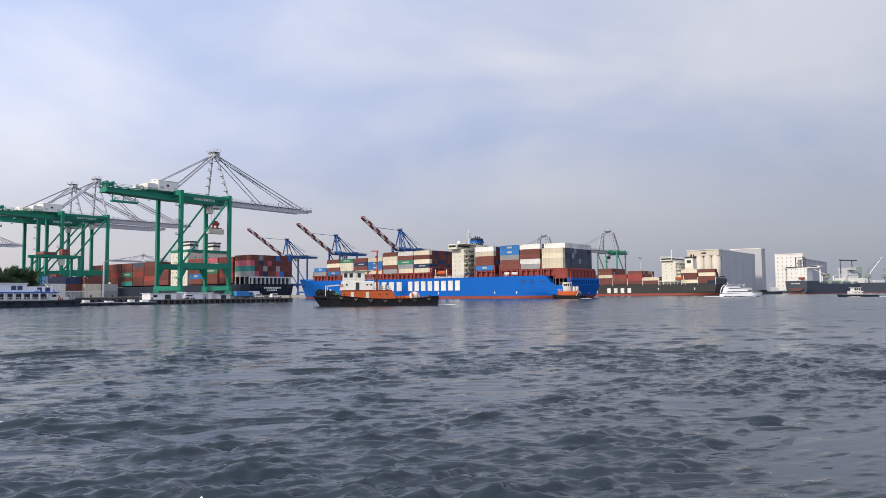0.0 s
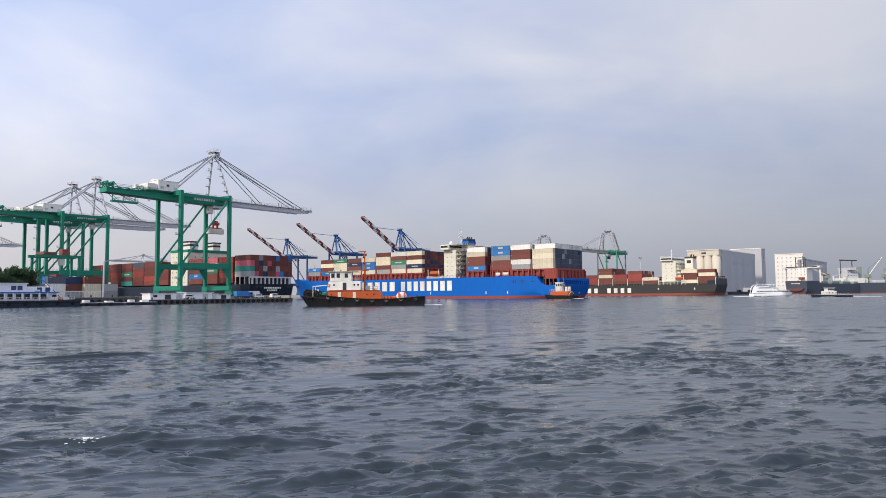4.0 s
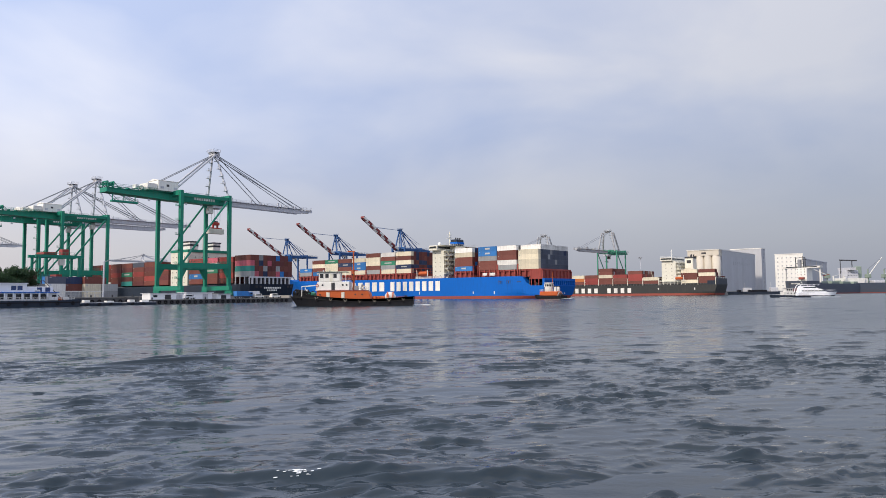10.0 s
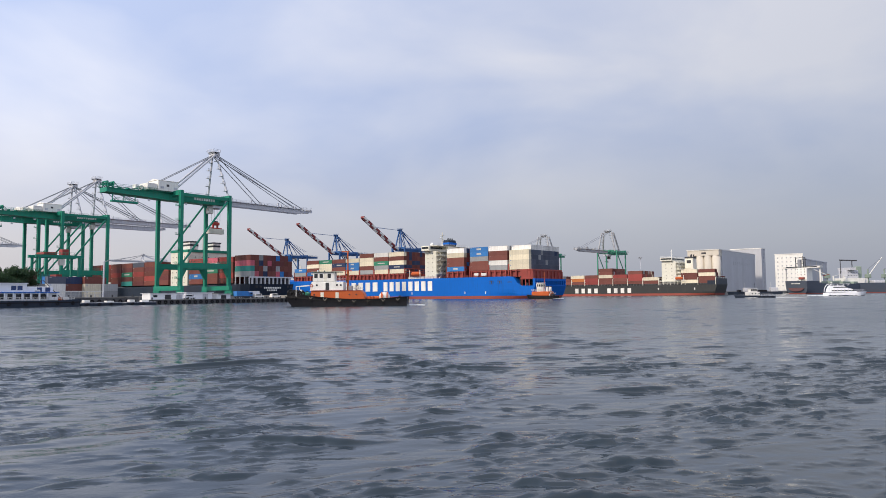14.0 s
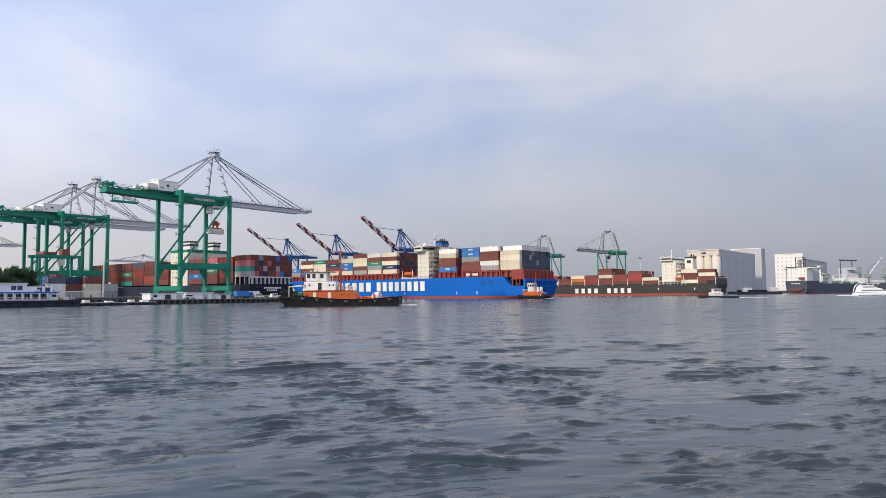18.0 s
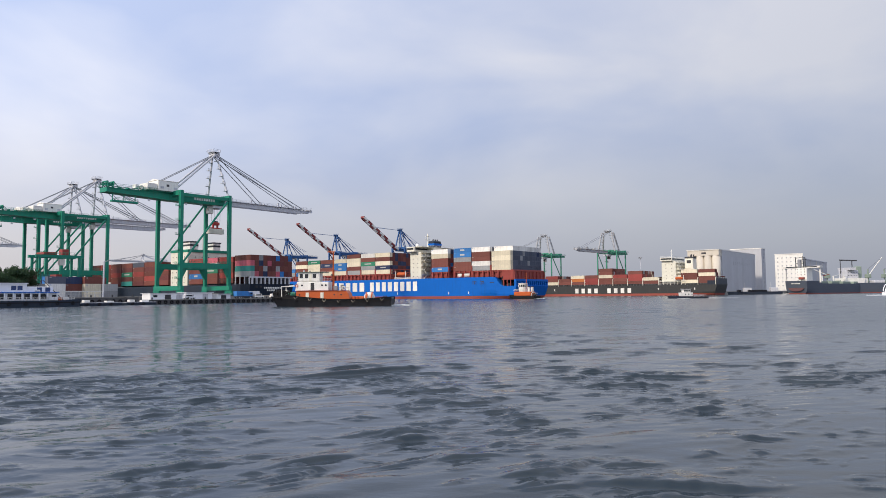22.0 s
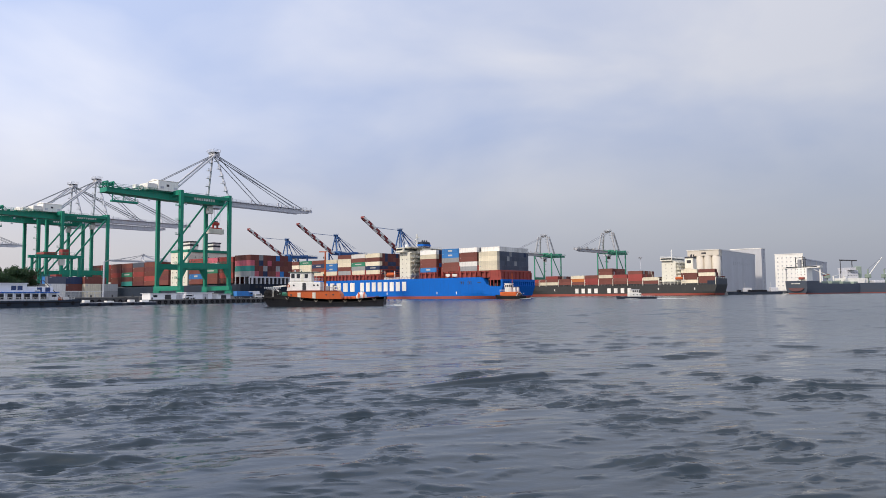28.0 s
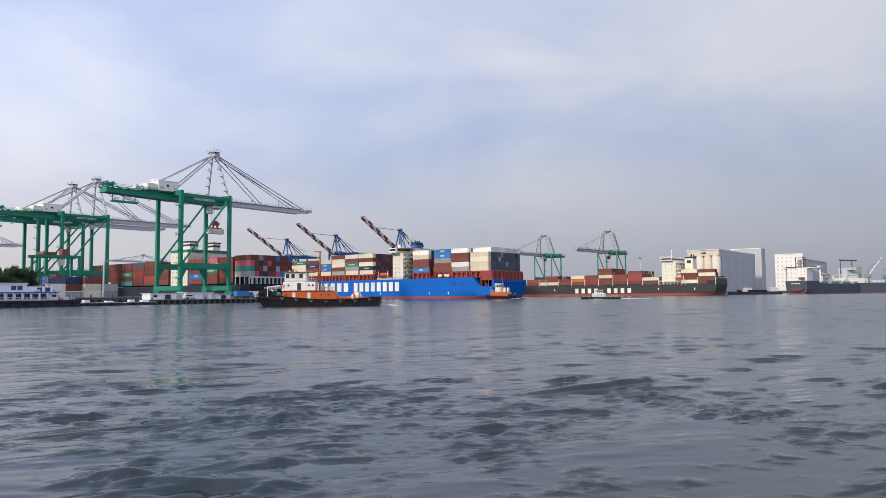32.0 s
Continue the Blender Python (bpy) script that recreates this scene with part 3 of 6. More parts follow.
        part("hatch_cover", box(-14.8, 14.8, y + 0.1, y + 12.1, 14.6, 15.5, 0.1), DECK_RED, ship)
        bm = bmesh.new()
        for k in range(4):
            bx(bm, -15.3, -14.4, y + 0.8 + k * 3.4, y + 1.5 + k * 3.4, 11.7, 15.5)
        part("cargo_pedestal", bm, DECK_RED, ship)
    bays = [(4.0, "ccccw", 5), (17.4, "ywbbw", 5), (30.0, "bbyuu", 5), (46.3, "ubbcw", 5),
            (91.4, "cncbc", 5), (104.0, "cygbw", 5), (116.6, "ybccb", 5), (129.2, "cuuc", 4),
            (141.8, "cbnb", 4), (154.4, "yccg", 4), (167.0, "ubcb", 4), (179.6, "yu", 2)]
    for y in sorted({round(b[0] - 0.7, 1) for b in bays} | {round(b[0] + 12.4, 1) for b in bays}):
        bm = bmesh.new()
        high = 18.4 if y > 9 else 15.6
        for x in np.linspace(-15.2, 15.2, 8):
            rod(bm, (x, y, 11.6), (x, y, high), 0.35, 0.35)
        for z in (14.4, 16.6, 18.3) if y > 9 else (15.4,):
            rod(bm, (-15.4, y, z), (15.4, y, z), 0.5, 0.4)
        rod(bm, (-15.2, y, 14.4), (-11, y, high - 0.2), 0.2)
        part("lashing_bridge", bm, DECK_RED, ship, "red-painted steel lashing bridge")
    cover = bmesh.new()
    railing(cover, [(-15.7, 12, 11.9), (-15.7, 90, 11.9)], 1.1, 2.4, 0.09)
    railing(cover, [(-15.7, 90, 11.9), (-15.6, 172, 12.3)], 1.1, 2.4, 0.09)
    part("railing", cover, DECK_RED, ship)
    # accommodation block
    part("deckhouse", box(-13.5, 13.5, 67.6, 76.2, 11.8, 28.0, 0.15), CREAM, ship)
    br = part("bridge", box(-16.4, 16.4, 70.5, 76.6, 28.0, 31.0, 0.2), CREAM, ship)
    part("bridge_window", box(-15.2, 15.2, 76.55, 76.75, 29.3, 30.5), GLASS, br)
    part("bridge_window", box(-16.5, -16.3, 71.2, 76.0, 29.3, 30.4), GLASS, br)
    part("bridge_window", box(-15.2, 15.2, 70.4, 70.52, 29.3, 30.4), GLASS, br)
    for k in range(6):
        z = 13.4 + k * 2.6
        windows(ship, 2, -13.52, 70.4, z, 3.4, (0.4, 0.45))
        windows(ship, 9, -11.0, 67.58, z, 2.7, (0.6, 0.7), "y")
        part("deck_edge", box(-14.6, 14.6, 65.4, 67.6, z + 1.1, z + 1.35), CREAM, ship)
        bm = railing(bmesh.new(), [(-14.5, 65.5, z + 1.3), (14.5, 65.5, z + 1.3)], 1.0, 2.0, 0.08)
        part("railing", bm, WHITE, ship)
        part("outside_stair", bar((-12.5 + 3 * (k % 2), 66.4, z - 1.4), (-9.5 - 3 * (k % 2), 66.4, z + 1.2), 0.9, 0.2), CREAM, ship)
    part("funnel_house", box(-7, 7, 60, 65.2, 11.8, 27.0, 0.2), CREAM, ship)
    part("funnel_casing", box(-4.4, 4.4, 65.4, 70.45, 27.0, 30.8, 0.3), CREAM, ship)
    part("casing_deck", box(-15.5, 15.5, 65.2, 70.5, 30.8, 31.05), CREAM, ship)
    part("railing", railing(bmesh.new(), [(-15.4, 65.3, 31.05), (15.4, 65.3, 31.05)], 1.0, 2.0, 0.08), WHITE, ship)
    part("funnel", box(-3.6, 3.6, 65.6, 70.4, 31.0, 35.0, 0.5), HULL_DARK, ship, "dark navy funnel")
    part("funnel_band", box(-3.66, 3.66, 65.5, 70.45, 32.2, 33.4), HULL_BLUE, ship, "blue funnel band")
    for x in (-2, 0, 2):
        part("exhaust_pipe", bar((x, 68, 34.6), (x, 67.4, 36.0), 0.8, n=8), STEEL, ship)
    m = bar((0, 73.5, 31), (0, 73.5, 40), 0.7, n=8)
    rod(m, (-3, 73.5, 36.0), (3, 73.5, 36.0), 0.3)
    rod(m, (-2, 73.5, 38.2), (2, 73.5, 38.2), 0.3)
    mast = part("radar_mast", m, CREAM, ship)
    part("radar_scanner", bar((-2.4, 73.0, 36.7), (2.4, 73.9, 36.7), 0.3, 0.5), WHITE, mast)
    dome = bmesh.new()
    bmesh.ops.create_uvsphere(dome, u_segments=10, v_segments=8, radius=1.1, matrix=Matrix.Translation((-10, 73.5, 32.2)))
    smooth(part("satellite_dome", dome, WHITE, ship))
    # deck between house and the forward bays: lifeboat, ladder, boxes
    lb = part("lifeboat", box(-15.3, -12.5, 79.0, 86.3, 13.6, 16.1, 0.9), ORANGE, ship, "orange enclosed lifeboat")
    part("lifeboat_davit", bar((-15, 78.7, 12), (-15.3, 78.7, 17), 0.3), WHITE, lb)
    part("lifeboat_davit", bar((-15, 86.7, 12), (-15.3, 86.7, 17), 0.3), WHITE, lb)
    part("deck_house", box(-13, 12, 77.2, 89.6, 11.8, 13.3), CREAM, ship)
    # forecastle gear
    m = bar((0, 203, 14.5), (0, 203, 24), 0.7, n=8)
    rod(m, (-2, 203, 21), (2, 203, 21), 0.3)
    part("foremast", m, CREAM, ship)
    part("breakwater", bar((-13, 194, 14.0), (0, 198, 14.0), 0.3, 3.0), DECK_RED, ship)
    part("breakwater", bar((13, 194, 14.0), (0, 198, 14.0), 0.3, 3.0), DECK_RED, ship)
    for x in (-6, 6):
        part("windlass", box(x - 1.6, x + 1.6, 199.5, 202, 14.6, 16.4, 0.3), STEEL, ship)
        part("anchor", bar((x * 1.25, 211, 9.6), (x * 1.32, 211.6, 7.6), 1.3, 0.6), STEEL, ship)
    pool_aft = "ssssssnssssyss"
    for i, (y, port, n) in enumerate(bays):
        aft = i == 0
        word = "blue ship"
        pk = mixed_pick(40 + i, pool_aft if aft else "bbrcunybgm")
        cols = [n] * 12
        if aft:
            cols = [4] + [5] * 12
        else:
            cols = [n] * 4 + [max(2, n - random.Random(i).choice((0, 0, 1)))] * 9
        port = (port * 2)[:n]
        if aft:
            pk0 = pk

            def pk(c, t, f=pk0):
                return "w" if t == 4 else f(c, t)
        if i == 4:
            pk = mixed_pick(77, "mmnbnm")
        loc = (-15.1, y, 15.55)
        bay(hb(331, 166.6) @ pose(*loc), 12.19, cols, port, pk, ends=aft or i in (3, 4), ship="blue", local=loc, word=word)
    return ship


BLUE = blue_ship()


# ---- the moored black-hulled container ship across the channel ----
def black_ship():
    L, B = 192.0, 27.0
    V, Uo = 543.5, 149.5
    ship = thing("container_ship", hb(V, Uo), "black-hulled container ship with red waterline, moored at the far quay", "ship")

    def deck(s):
        return 8.0 + 2.5 * min(1, max(0, s - 0.9) / 0.03) + 1.5 * max(0, s - 0.6)
    moved(part("hull", hull_band(L - 8, B, 1.6, None, deck, 7.0, rows=5, n=48, top=True), HULL_SLATE, ship), 0, 8, 0)
    moved(part("boot_topping", hull_band(L - 8, B, -3.0, 1.6, deck, 7.0, rows=3, n=48), BOOT_RED, ship, "faded red antifouling band"), 0, 8, 0)
    step = 52.0 / 9
    cells = [(74.6 + i * step, 74.6 + (i + 1) * step) for i in range(4)] + [(74.6 + (i + 5) * step, 74.6 + (i + 6) * step) for i in range(4)]
    name_blocks(ship, -13.53, cells, 2.1, 3.9, WHITE, slots=0.52)
    for y in (24.0, 52.0, 143.0):
        part("draught_mark", box(-13.53, -13.4, y, y + 0.7, 4.2, 5.8), WHITE, ship)
    part("hatch_coaming", box(-12, 12, 9, 172, 7.6, 9.3), HULL_SLATE, ship)
    bm = railing(bmesh.new(), [(-13.2, 10, 8.0), (-13.2, 150, 8.2)], 1.1, 2.5, 0.06)
    part("railing", bm, MID_GREY, ship)
    # accommodation with stepped decks
    part("deckhouse", box(-11.5, 11.5, 39, 50, 8, 26.6, 0.15), CREAM, ship)
    br = part("bridge", box(-13.5, 13.5, 41, 50.3, 26.6, 29.2, 0.2), CREAM, ship)
    part("bridge_window", box(-13.56, -13.4, 41.6, 49.8, 27.6, 28.7), GLASS, br)
    part("bridge_window", box(-12.6, 12.6, 40.94, 41.06, 27.6, 28.6), GLASS, br)
    part("bridge_rail", railing(bmesh.new(), [(-13.4, 50.2, 29.2), (-13.4, 41.2, 29.2), (13.4, 41.2, 29.2)], 1.0, 1.4, 0.09), WHITE, br)
    # stepped decks abaft the house, each with its rail and dark recess
    for k in range(6):
        z = 10.2 + k * 2.7
        windows(ship, 2, -11.52, 42.0, z, 4.6, (0.5, 0.5))
        windows(ship, 5, -8.0, 34.0 + 0.75 * k - 0.02, z, 3.6, (0.9, 1.1), "y")
        part("stepped_house", box(-9.4, 9.4, 34.0 + 0.75 * k, 39.0, z - 1.3, z + 1.3, 0.06), CREAM, ship)
        part("deck_edge", box(-11.6, 11.6, 33.0 + 0.75 * k, 39.0, z + 1.2, z + 1.42), CREAM, ship)
        part("deck_rail", railing(bmesh.new(), [(-11.5, 38.9, z + 1.42), (-11.5, 33.1 + 0.75 * k, z + 1.42), (11.5, 33.1 + 0.75 * k, z + 1.42)], 1.0, 1.6, 0.08), WHITE, ship)
    fn = part("funnel", box(-4.4, 4.4, 28.0, 34.4, 20.5, 28.4, 0.4), CREAM, ship)
    part("funnel_base", box(-5.0, 5.0, 27.4, 34.8, 7.8, 20.5, 0.2), CREAM, ship)
    part("funnel_top", box(-4.5, 4.5, 27.9, 34.5, 28.4, 29.6, 0.3), STEEL, fn, "black funnel top")
    part("funnel_mark", box(-4.46, -4.3, 29.6, 32.8, 24.6, 27.0, 0.05), STEEL, fn, "dark painted mark on the funnel")
    for x, y in ((-2, 30), (1.5, 29.5), (2.5, 32)):
        part("exhaust_pipe", bar((x, y, 29.4), (x, y - 0.4, 31.6), 0.9, n=8), STEEL, fn)
    m = bar((0, 46, 29.0), (0, 46, 36), 0.6, n=6)
    rod(m, (-3, 46, 32.5), (3, 46, 32.5), 0.3)
    rod(m, (-2, 46, 34.4), (2, 46, 34.4), 0.25)
    part("radar_mast", m, WHITE, ship)
    lb = part("lifeboat", box(-13.2, -10.8, 33.0, 39.4, 12.0, 14.2, 0.8), ORANGE, ship, "orange lifeboat below the stepped decks")
    for y in (32.6, 39.6):
        part("lifeboat_davit", bar((-12.6, y, 10.8), (-13.2, y, 15.4), 0.4), WHITE, lb)
    part("promenade_deck", box(-13.0, -9, 31.0, 52, 10.6, 10.9), CREAM, ship)
    for i in range(8):
        part("deck_stanchion", bar((-12.8, 31.6 + i * 2.8, 8.0), (-12.8, 31.6 + i * 2.8, 10.6), 0.3), CREAM, ship)
    part("promenade_rail", railing(bmesh.new(), [(-13, 31.2, 10.9), (-13, 52, 10.9)], 1.0, 1.4, 0.08), WHITE, ship)
    part("poop_bulwark", box(-13.0, 13.0, 8.1, 9.2, 7.8, 12.6, 0.15), HULL_DARK, ship, "dark raised bulwark at the stern")
    part("poop_bulwark", box(-13.4, -13.1, 9.2, 15.0, 7.8, 11.0, 0.05), HULL_DARK, ship)
    part("poop_rail", railing(bmesh.new(), [(-12.8, 8.6, 12.6), (12.8, 8.6, 12.6)], 1.0, 1.4, 0.08), MID_GREY, ship)
    rows = [(9.4, "bbcb", 4, 12.19), (22.4, "cbbc", 4, 12.19), (52.5, "bc", 2, 12.19), (65.4, "brrb", 4, 12.19),
            (78.2, "bbr", 3, 12.19), (90.6, "bbcbb", 5, 12.19), (103.2, "rrb", 3, 12.19), (115.6, "boc", 3, 12.19),
            (128.0, "bb", 2, 12.19), (140.4, "cbr", 3, 12.19), (152.4, "cb", 2, 6.06), (159.2, "br", 2, 12.19)]
    for i, (y, port, n, ln) in enumerate(rows):
        loc = (-12.6, y, 9.2)
        bay(hb(V, Uo) @ pose(*loc), ln, [n] * 10 if i else [4, 4, 3] + [2] * 7, port, mixed_pick(90 + i, "bbbrmyc"), ends=i == 0, word="black ship")
        bm = bmesh.new()
        for x in (-12.9, -6, 0, 6, 12.9):
            rod(bm, (x, y - 0.4, 8), (x, y - 0.4, 13.5), 0.4)
        rod(bm, (-13, y - 0.4, 13.4), (13, y - 0.4, 13.4), 0.4)
        part("lashing_bridge", bm, CREAM, ship)
    return ship


black_ship()


# ---- the dark ship behind the pier, seen over its stern ----
def navy_ship():
    L, B = 190.0, 26.0
    V, Uo = 216.5, 275.0
    ship = thing("container_ship", hb(V, Uo), "dark navy container ship berthed at the pier, stern on, stacked high", "ship")

    def deck(s):
        return 8.4 + 3 * min(1, max(0, s - 0.9) / 0.03)
    part("hull", hull_band(L, B, 1.0, None, deck, 7.0, rows=5, n=40, top=True), HULL_DARK, ship)
    part("boot_topping", hull_band(L, B, -3.0, 1.0, deck, 7.0, rows=3, n=40), BOOT_RED, ship)
    for i in range(10):
        x = -11.6 + i * 2.45
        part("stern_pillar", box(x, x + 0.55, 0.3, 1.2, 8.4, 11.6), SILVER, ship, "pale grey pillar of the mooring deck")
    part("pillar_beam", box(-12.6, 12.6, 0.2, 1.4, 11.4, 12.0), SILVER, ship)
    part("stern_bulkhead", box(-12.4, 12.4, 3.5, 4.0, 8.4, 11.6), STEEL, ship)
    for k, z in enumerate((6.2, 5.0)):
        n = 10 - 4 * k
        for i in range(n):
            moved(part("name_block", box(0, 0.75, -0.05, 0.05, 0, 0.8), WHITE, ship), -n * 0.5 + i * 1.05, -0.02 + 0.35 * k, z)
    for x in (-10, -7.5, 9, 11):
        part("stern_port", box(x, x + 1.2, -0.06, 0.2, 6.6, 7.6, 0.1), STEEL, ship)
    part("deckhouse", box(-12.5, 12.5, 54, 70, 8, 26.0, 0.15), CREAM, ship)
    part("green_roof", box(-12.7, 12.7, 53.6, 70.4, 26.0, 27.4, 0.1), GREEN, ship, "dark green band under the bridge")
    for x, wd in ((-11.4, 5.0), (2.6, 4.4)):
        br = part("bridge_house", box(x, x + wd, 53.8, 60, 27.4, 31.2, 0.1), WHITE, ship, "white house with a dark window band")
        part("bridge_window", box(x - 0.06, x + wd + 0.06, 53.74, 60.06, 29.2, 30.2), GLASS, br)
        part("dark_roof", box(x - 0.3, x + wd + 0.3, 53.5, 60.3, 31.2, 31.8), HULL_DARK, br)
    part("radar_mast", bar((0, 60, 27), (0, 60, 37), 0.6, n=6), WHITE, ship)
    for k in range(6):
        z = 10 + k * 2.7
        windows(ship, 4, -12.52, 57.0, z, 3.6, (0.5, 0.5))
        windows(ship, 5, -8.0, 53.98, z, 4.0, (0.5, 0.5), "y")
    loads = [(0.6, 12.0, "ytpb", 4, True), (14.2, 9.0, "brbbr", 5, False), (27.0, 9.0, "bbgwp", 5, False), (40.0, 9.0, "bubpr", 5, False),
             (72.0, 9.0, "bmbr", 4, False), (84.7, 9.0, "brbmb", 5, False), (97.4, 9.0, "mbrbs", 5, False),
             (110.0, 9.0, "tmgmb", 5, False), (122.6, 9.0, "mbrmb", 5, False), (135.2, 9.0, "wbbbr", 5, False), (147.8, 9.0, "bbbmb", 5, False)]
    for i, (y, z, port, n, ends) in enumerate(loads):
        bay(hb(V, Uo) @ pose(-12.6, y, z), 12.19, [n] * 10, port, mixed_pick(130 + i, "mmbbmrbnmbybupbm" if ends else "bbmrbn"),
            ends=ends, word="navy ship")
    for k in range(4):
        part("cargo_support", box(-12.9, -12.5, 1 + k * 3.6, 1.5 + k * 3.6, 8.4, 12.0), SILVER, ship)
    return ship


navy_ship()


# ---- quay cranes ----
def quay_crane(place, paint, boom_paint, gauge, width, clear, outreach, back, apex, boom_up=0.0, label="", group="", name="gantry_crane",
               stripes=False, house=True, lettering=False, k=1.0, mast=1.0, spreader=True, spread=0.5, rear=8.5, stays=True, slim=1.0):
    """A ship-to-shore gantry crane: x over the water, y along the rail, origin midway between the waterside legs."""
    cr = thing(name, place, label, "crane", group)
    g, w = gauge, width / 2
    lw = 1.5 * k * slim
    top = clear + 3.0 * k
    sill = 4.2 * k
    portal = 12.8
    for x in (0, -g):
        for y in (-w, w):
            leg = part("leg", bar((x, y, sill), (x, y, top), lw, lw), paint, cr)
            # knee at the foot and at the portal beam
            for sgn in ((-1,) if x == 0 else (1,)):
                bm = bmesh.new()
                a = [(x + sgn * lw * .5, y - .5, portal - 4.5), (x + sgn * lw * .5, y - .5, portal), (x + sgn * (lw * .5 + 2.4), y - .5, portal)]
                vs = [bm.verts.new(p) for p in a] + [bm.verts.new((p[0], p[1] + 1.0, p[2])) for p in a]
                bm.faces.new(vs[:3])
                bm.faces.new(vs[5:2:-1])
                for i in range(3):
                    bm.faces.new((vs[i], vs[3 + i], vs[3 + (i + 1) % 3], vs[(i + 1) % 3]))
                bmesh.ops.recalc_face_normals(bm, faces=bm.faces)
                part("knee_plate", bm, paint, leg)
            for d in (-1.6, 1.6):
                bg = part("bogie", box(x - .55 * k, x + .55 * k, y + d - 1.3, y + d + 1.3, 0.5, 1.9, 0.15), paint, cr)
                for e in (-0.8, 0, 0.8):
                    part("wheel", bar((x - .3, y + d + e, 0.42), (x + .3, y + d + e, 0.42), 0.8, n=8), STEEL, bg)
            part("equaliser", box(x - .5 * k, x + .5 * k, y - 2.4, y + 2.4, 1.9, 2.9), paint, cr)
        part("sill_beam", box(x - .8 * k, x + .8 * k, -w - 1.6, w + 1.6, 2.9, 2.9 + 2.0 * k), paint, cr)
        part("upper_cross_beam", box(x - .7 * k, x + .7 * k, -w - .7, w + .7, top - 1.2, top + 1.0), paint, cr)
    for y in (-w, w):
        part("portal_beam", box(-g + lw * .5, -lw * .5, y - .8 * k, y + .8 * k, portal, portal + 2.6 * k), paint, cr)
        part("diagonal_brace", bar((-1.0, y, top - 2), (-g + 1.0, y, portal + 2.5), 0.95 * k, n=8), paint, cr)
        part("upper_beam", box(-g + lw * .5, -lw * .5, y - .5, y + .5, top - 1.6, top - 0.2), paint, cr)
    # main girder and the boom
    gw = 3.0 * k
    part("girder", box(-g - 2.0, 2.0, -gw, gw, clear - 0.2, clear + 3.2 * k, 0.1), paint, cr)
    bm = bmesh.new()
    vs = [bm.verts.new((x, y, z)) for x, zb, zt in ((-g - back, clear + 0.7, clear + 2.6 * k), (-g - 2.0, clear - 0.2, clear + 3.2 * k))
          for y, z in ((-gw, zb), (gw, zb), (gw, zt), (-gw, zt))]
    for f in ((0, 1, 2, 3), (7, 6, 5, 4), (0, 4, 5, 1), (1, 5, 6, 2), (2, 6, 7, 3), (3, 7, 4, 0)):
        bm.faces.new([vs[i] for i in f])
    bmesh.ops.recalc_face_normals(bm, faces=bm.faces)
    part("girder_tail", bm, paint, cr)
    bm = bmesh.new()
    for y in (-gw - 0.9, gw + 0.9):
        railing(bm, [(-g - back, y, clear + 3.2 * k), (2.0, y, clear + 3.2 * k)], 1.1, 2.6, 0.09)
        bx(bm, -g - back, 2.0, y - 0.5, y + 0.5, clear + 3.0 * k, clear + 3.15 * k)
    part("walkway", bm, paint, cr)
    if lettering:
        for i in range(9):
            part("name_block", box(-14.5 + i * 1.25, -13.6 + i * 1.25, -gw - .06, -gw + .02, clear + 1.2, clear + 2.4), WHITE, cr, "plain white lettering block")
    hinge = Vector((2.4, 0, clear + 1.4))
    up = radians(boom_up)

    def on_boom(d, z=0.0, y=0.0):
        return (hinge.x + d * math.cos(up) - z * math.sin(up), y, hinge.z + d * math.sin(up) + z * math.cos(up))
    reach = outreach
    if stripes:
        # twin box girders in alternating red and white lengths
        n = 9
        for side, y in enumerate((-2.0 * k, 2.0 * k)):
            for i in range(n):
                red = (i + side) % 2 == 0
                part("boom_section", bar(on_boom(reach * i / n, 0, y), on_boom(reach * (i + 1) / n, 0, y), 1.1, 2.3), STRIPE if red else WHITE, cr,
                     "faded red boom section" if red else "white boom section")
        for i in range(1, 12):
            part("cross_tie", bar(on_boom(reach * i / 12, 0.4, -1.5 * k), on_boom(reach * i / 12, 0.4, 1.5 * k), 0.5), SILVER, cr)
        boom = part("boom_tip", bar(on_boom(reach, 0.3, -2.6), on_boom(reach, 0.3, 2.6), 1.4, 1.6), STRIPE, cr)
    else:
        bm = bmesh.new()
        for y in (-1.8 * k, 1.8 * k):
            rod(bm, on_boom(0, 0.2, y), on_boom(reach * 0.86, 0.0, y), 0.6, 2.5 * k)
            rod(bm, on_boom(reach * 0.86, 0.0, y), on_boom(reach, 0.5, y), 0.5, 1.3 * k)
        for i in range(int(reach / 4)):
            rod(bm, on_boom(i * 4 + 1, 0.9, -1.8 * k), on_boom(i * 4 + 1, 0.9, 1.8 * k), 0.35)
        boom = part("boom", bm, boom_paint, cr)
        bm = bmesh.new()
        for y in (-2.7 * k, 2.7 * k):
            railing(bm, [on_boom(1, 1.2, y), on_boom(reach - 1, 1.2, y)], 1.1, 2.6, 0.09)
            rod(bm, on_boom(1, 1.15, y * .9), on_boom(reach - 1, 1.15, y * .9), 0.9, 0.1)
        rod(bm, on_boom(reach - .6, 1.2, 2.2), on_boom(reach - .6, 3.4, 2.2), 0.16)
        rod(bm, on_boom(reach * .72, 1.2, 2.2), on_boom(reach * .72, 3.4, 2.2), 0.16)
        part("walkway", bm, boom_paint, boom)
        r = random.Random(3)
        for i in range(9):
            d = reach * (0.08 + 0.1 * i)
            c = on_boom(d, 1.2, r.choice((-2.2, 2.2)) * k)
            hgt = r.uniform(0.7, 2.6)
            part("boom_fitting", bar(c, (c[0], c[1], c[2] + hgt), r.uniform(0.25, 0.8)), boom_paint, boom)
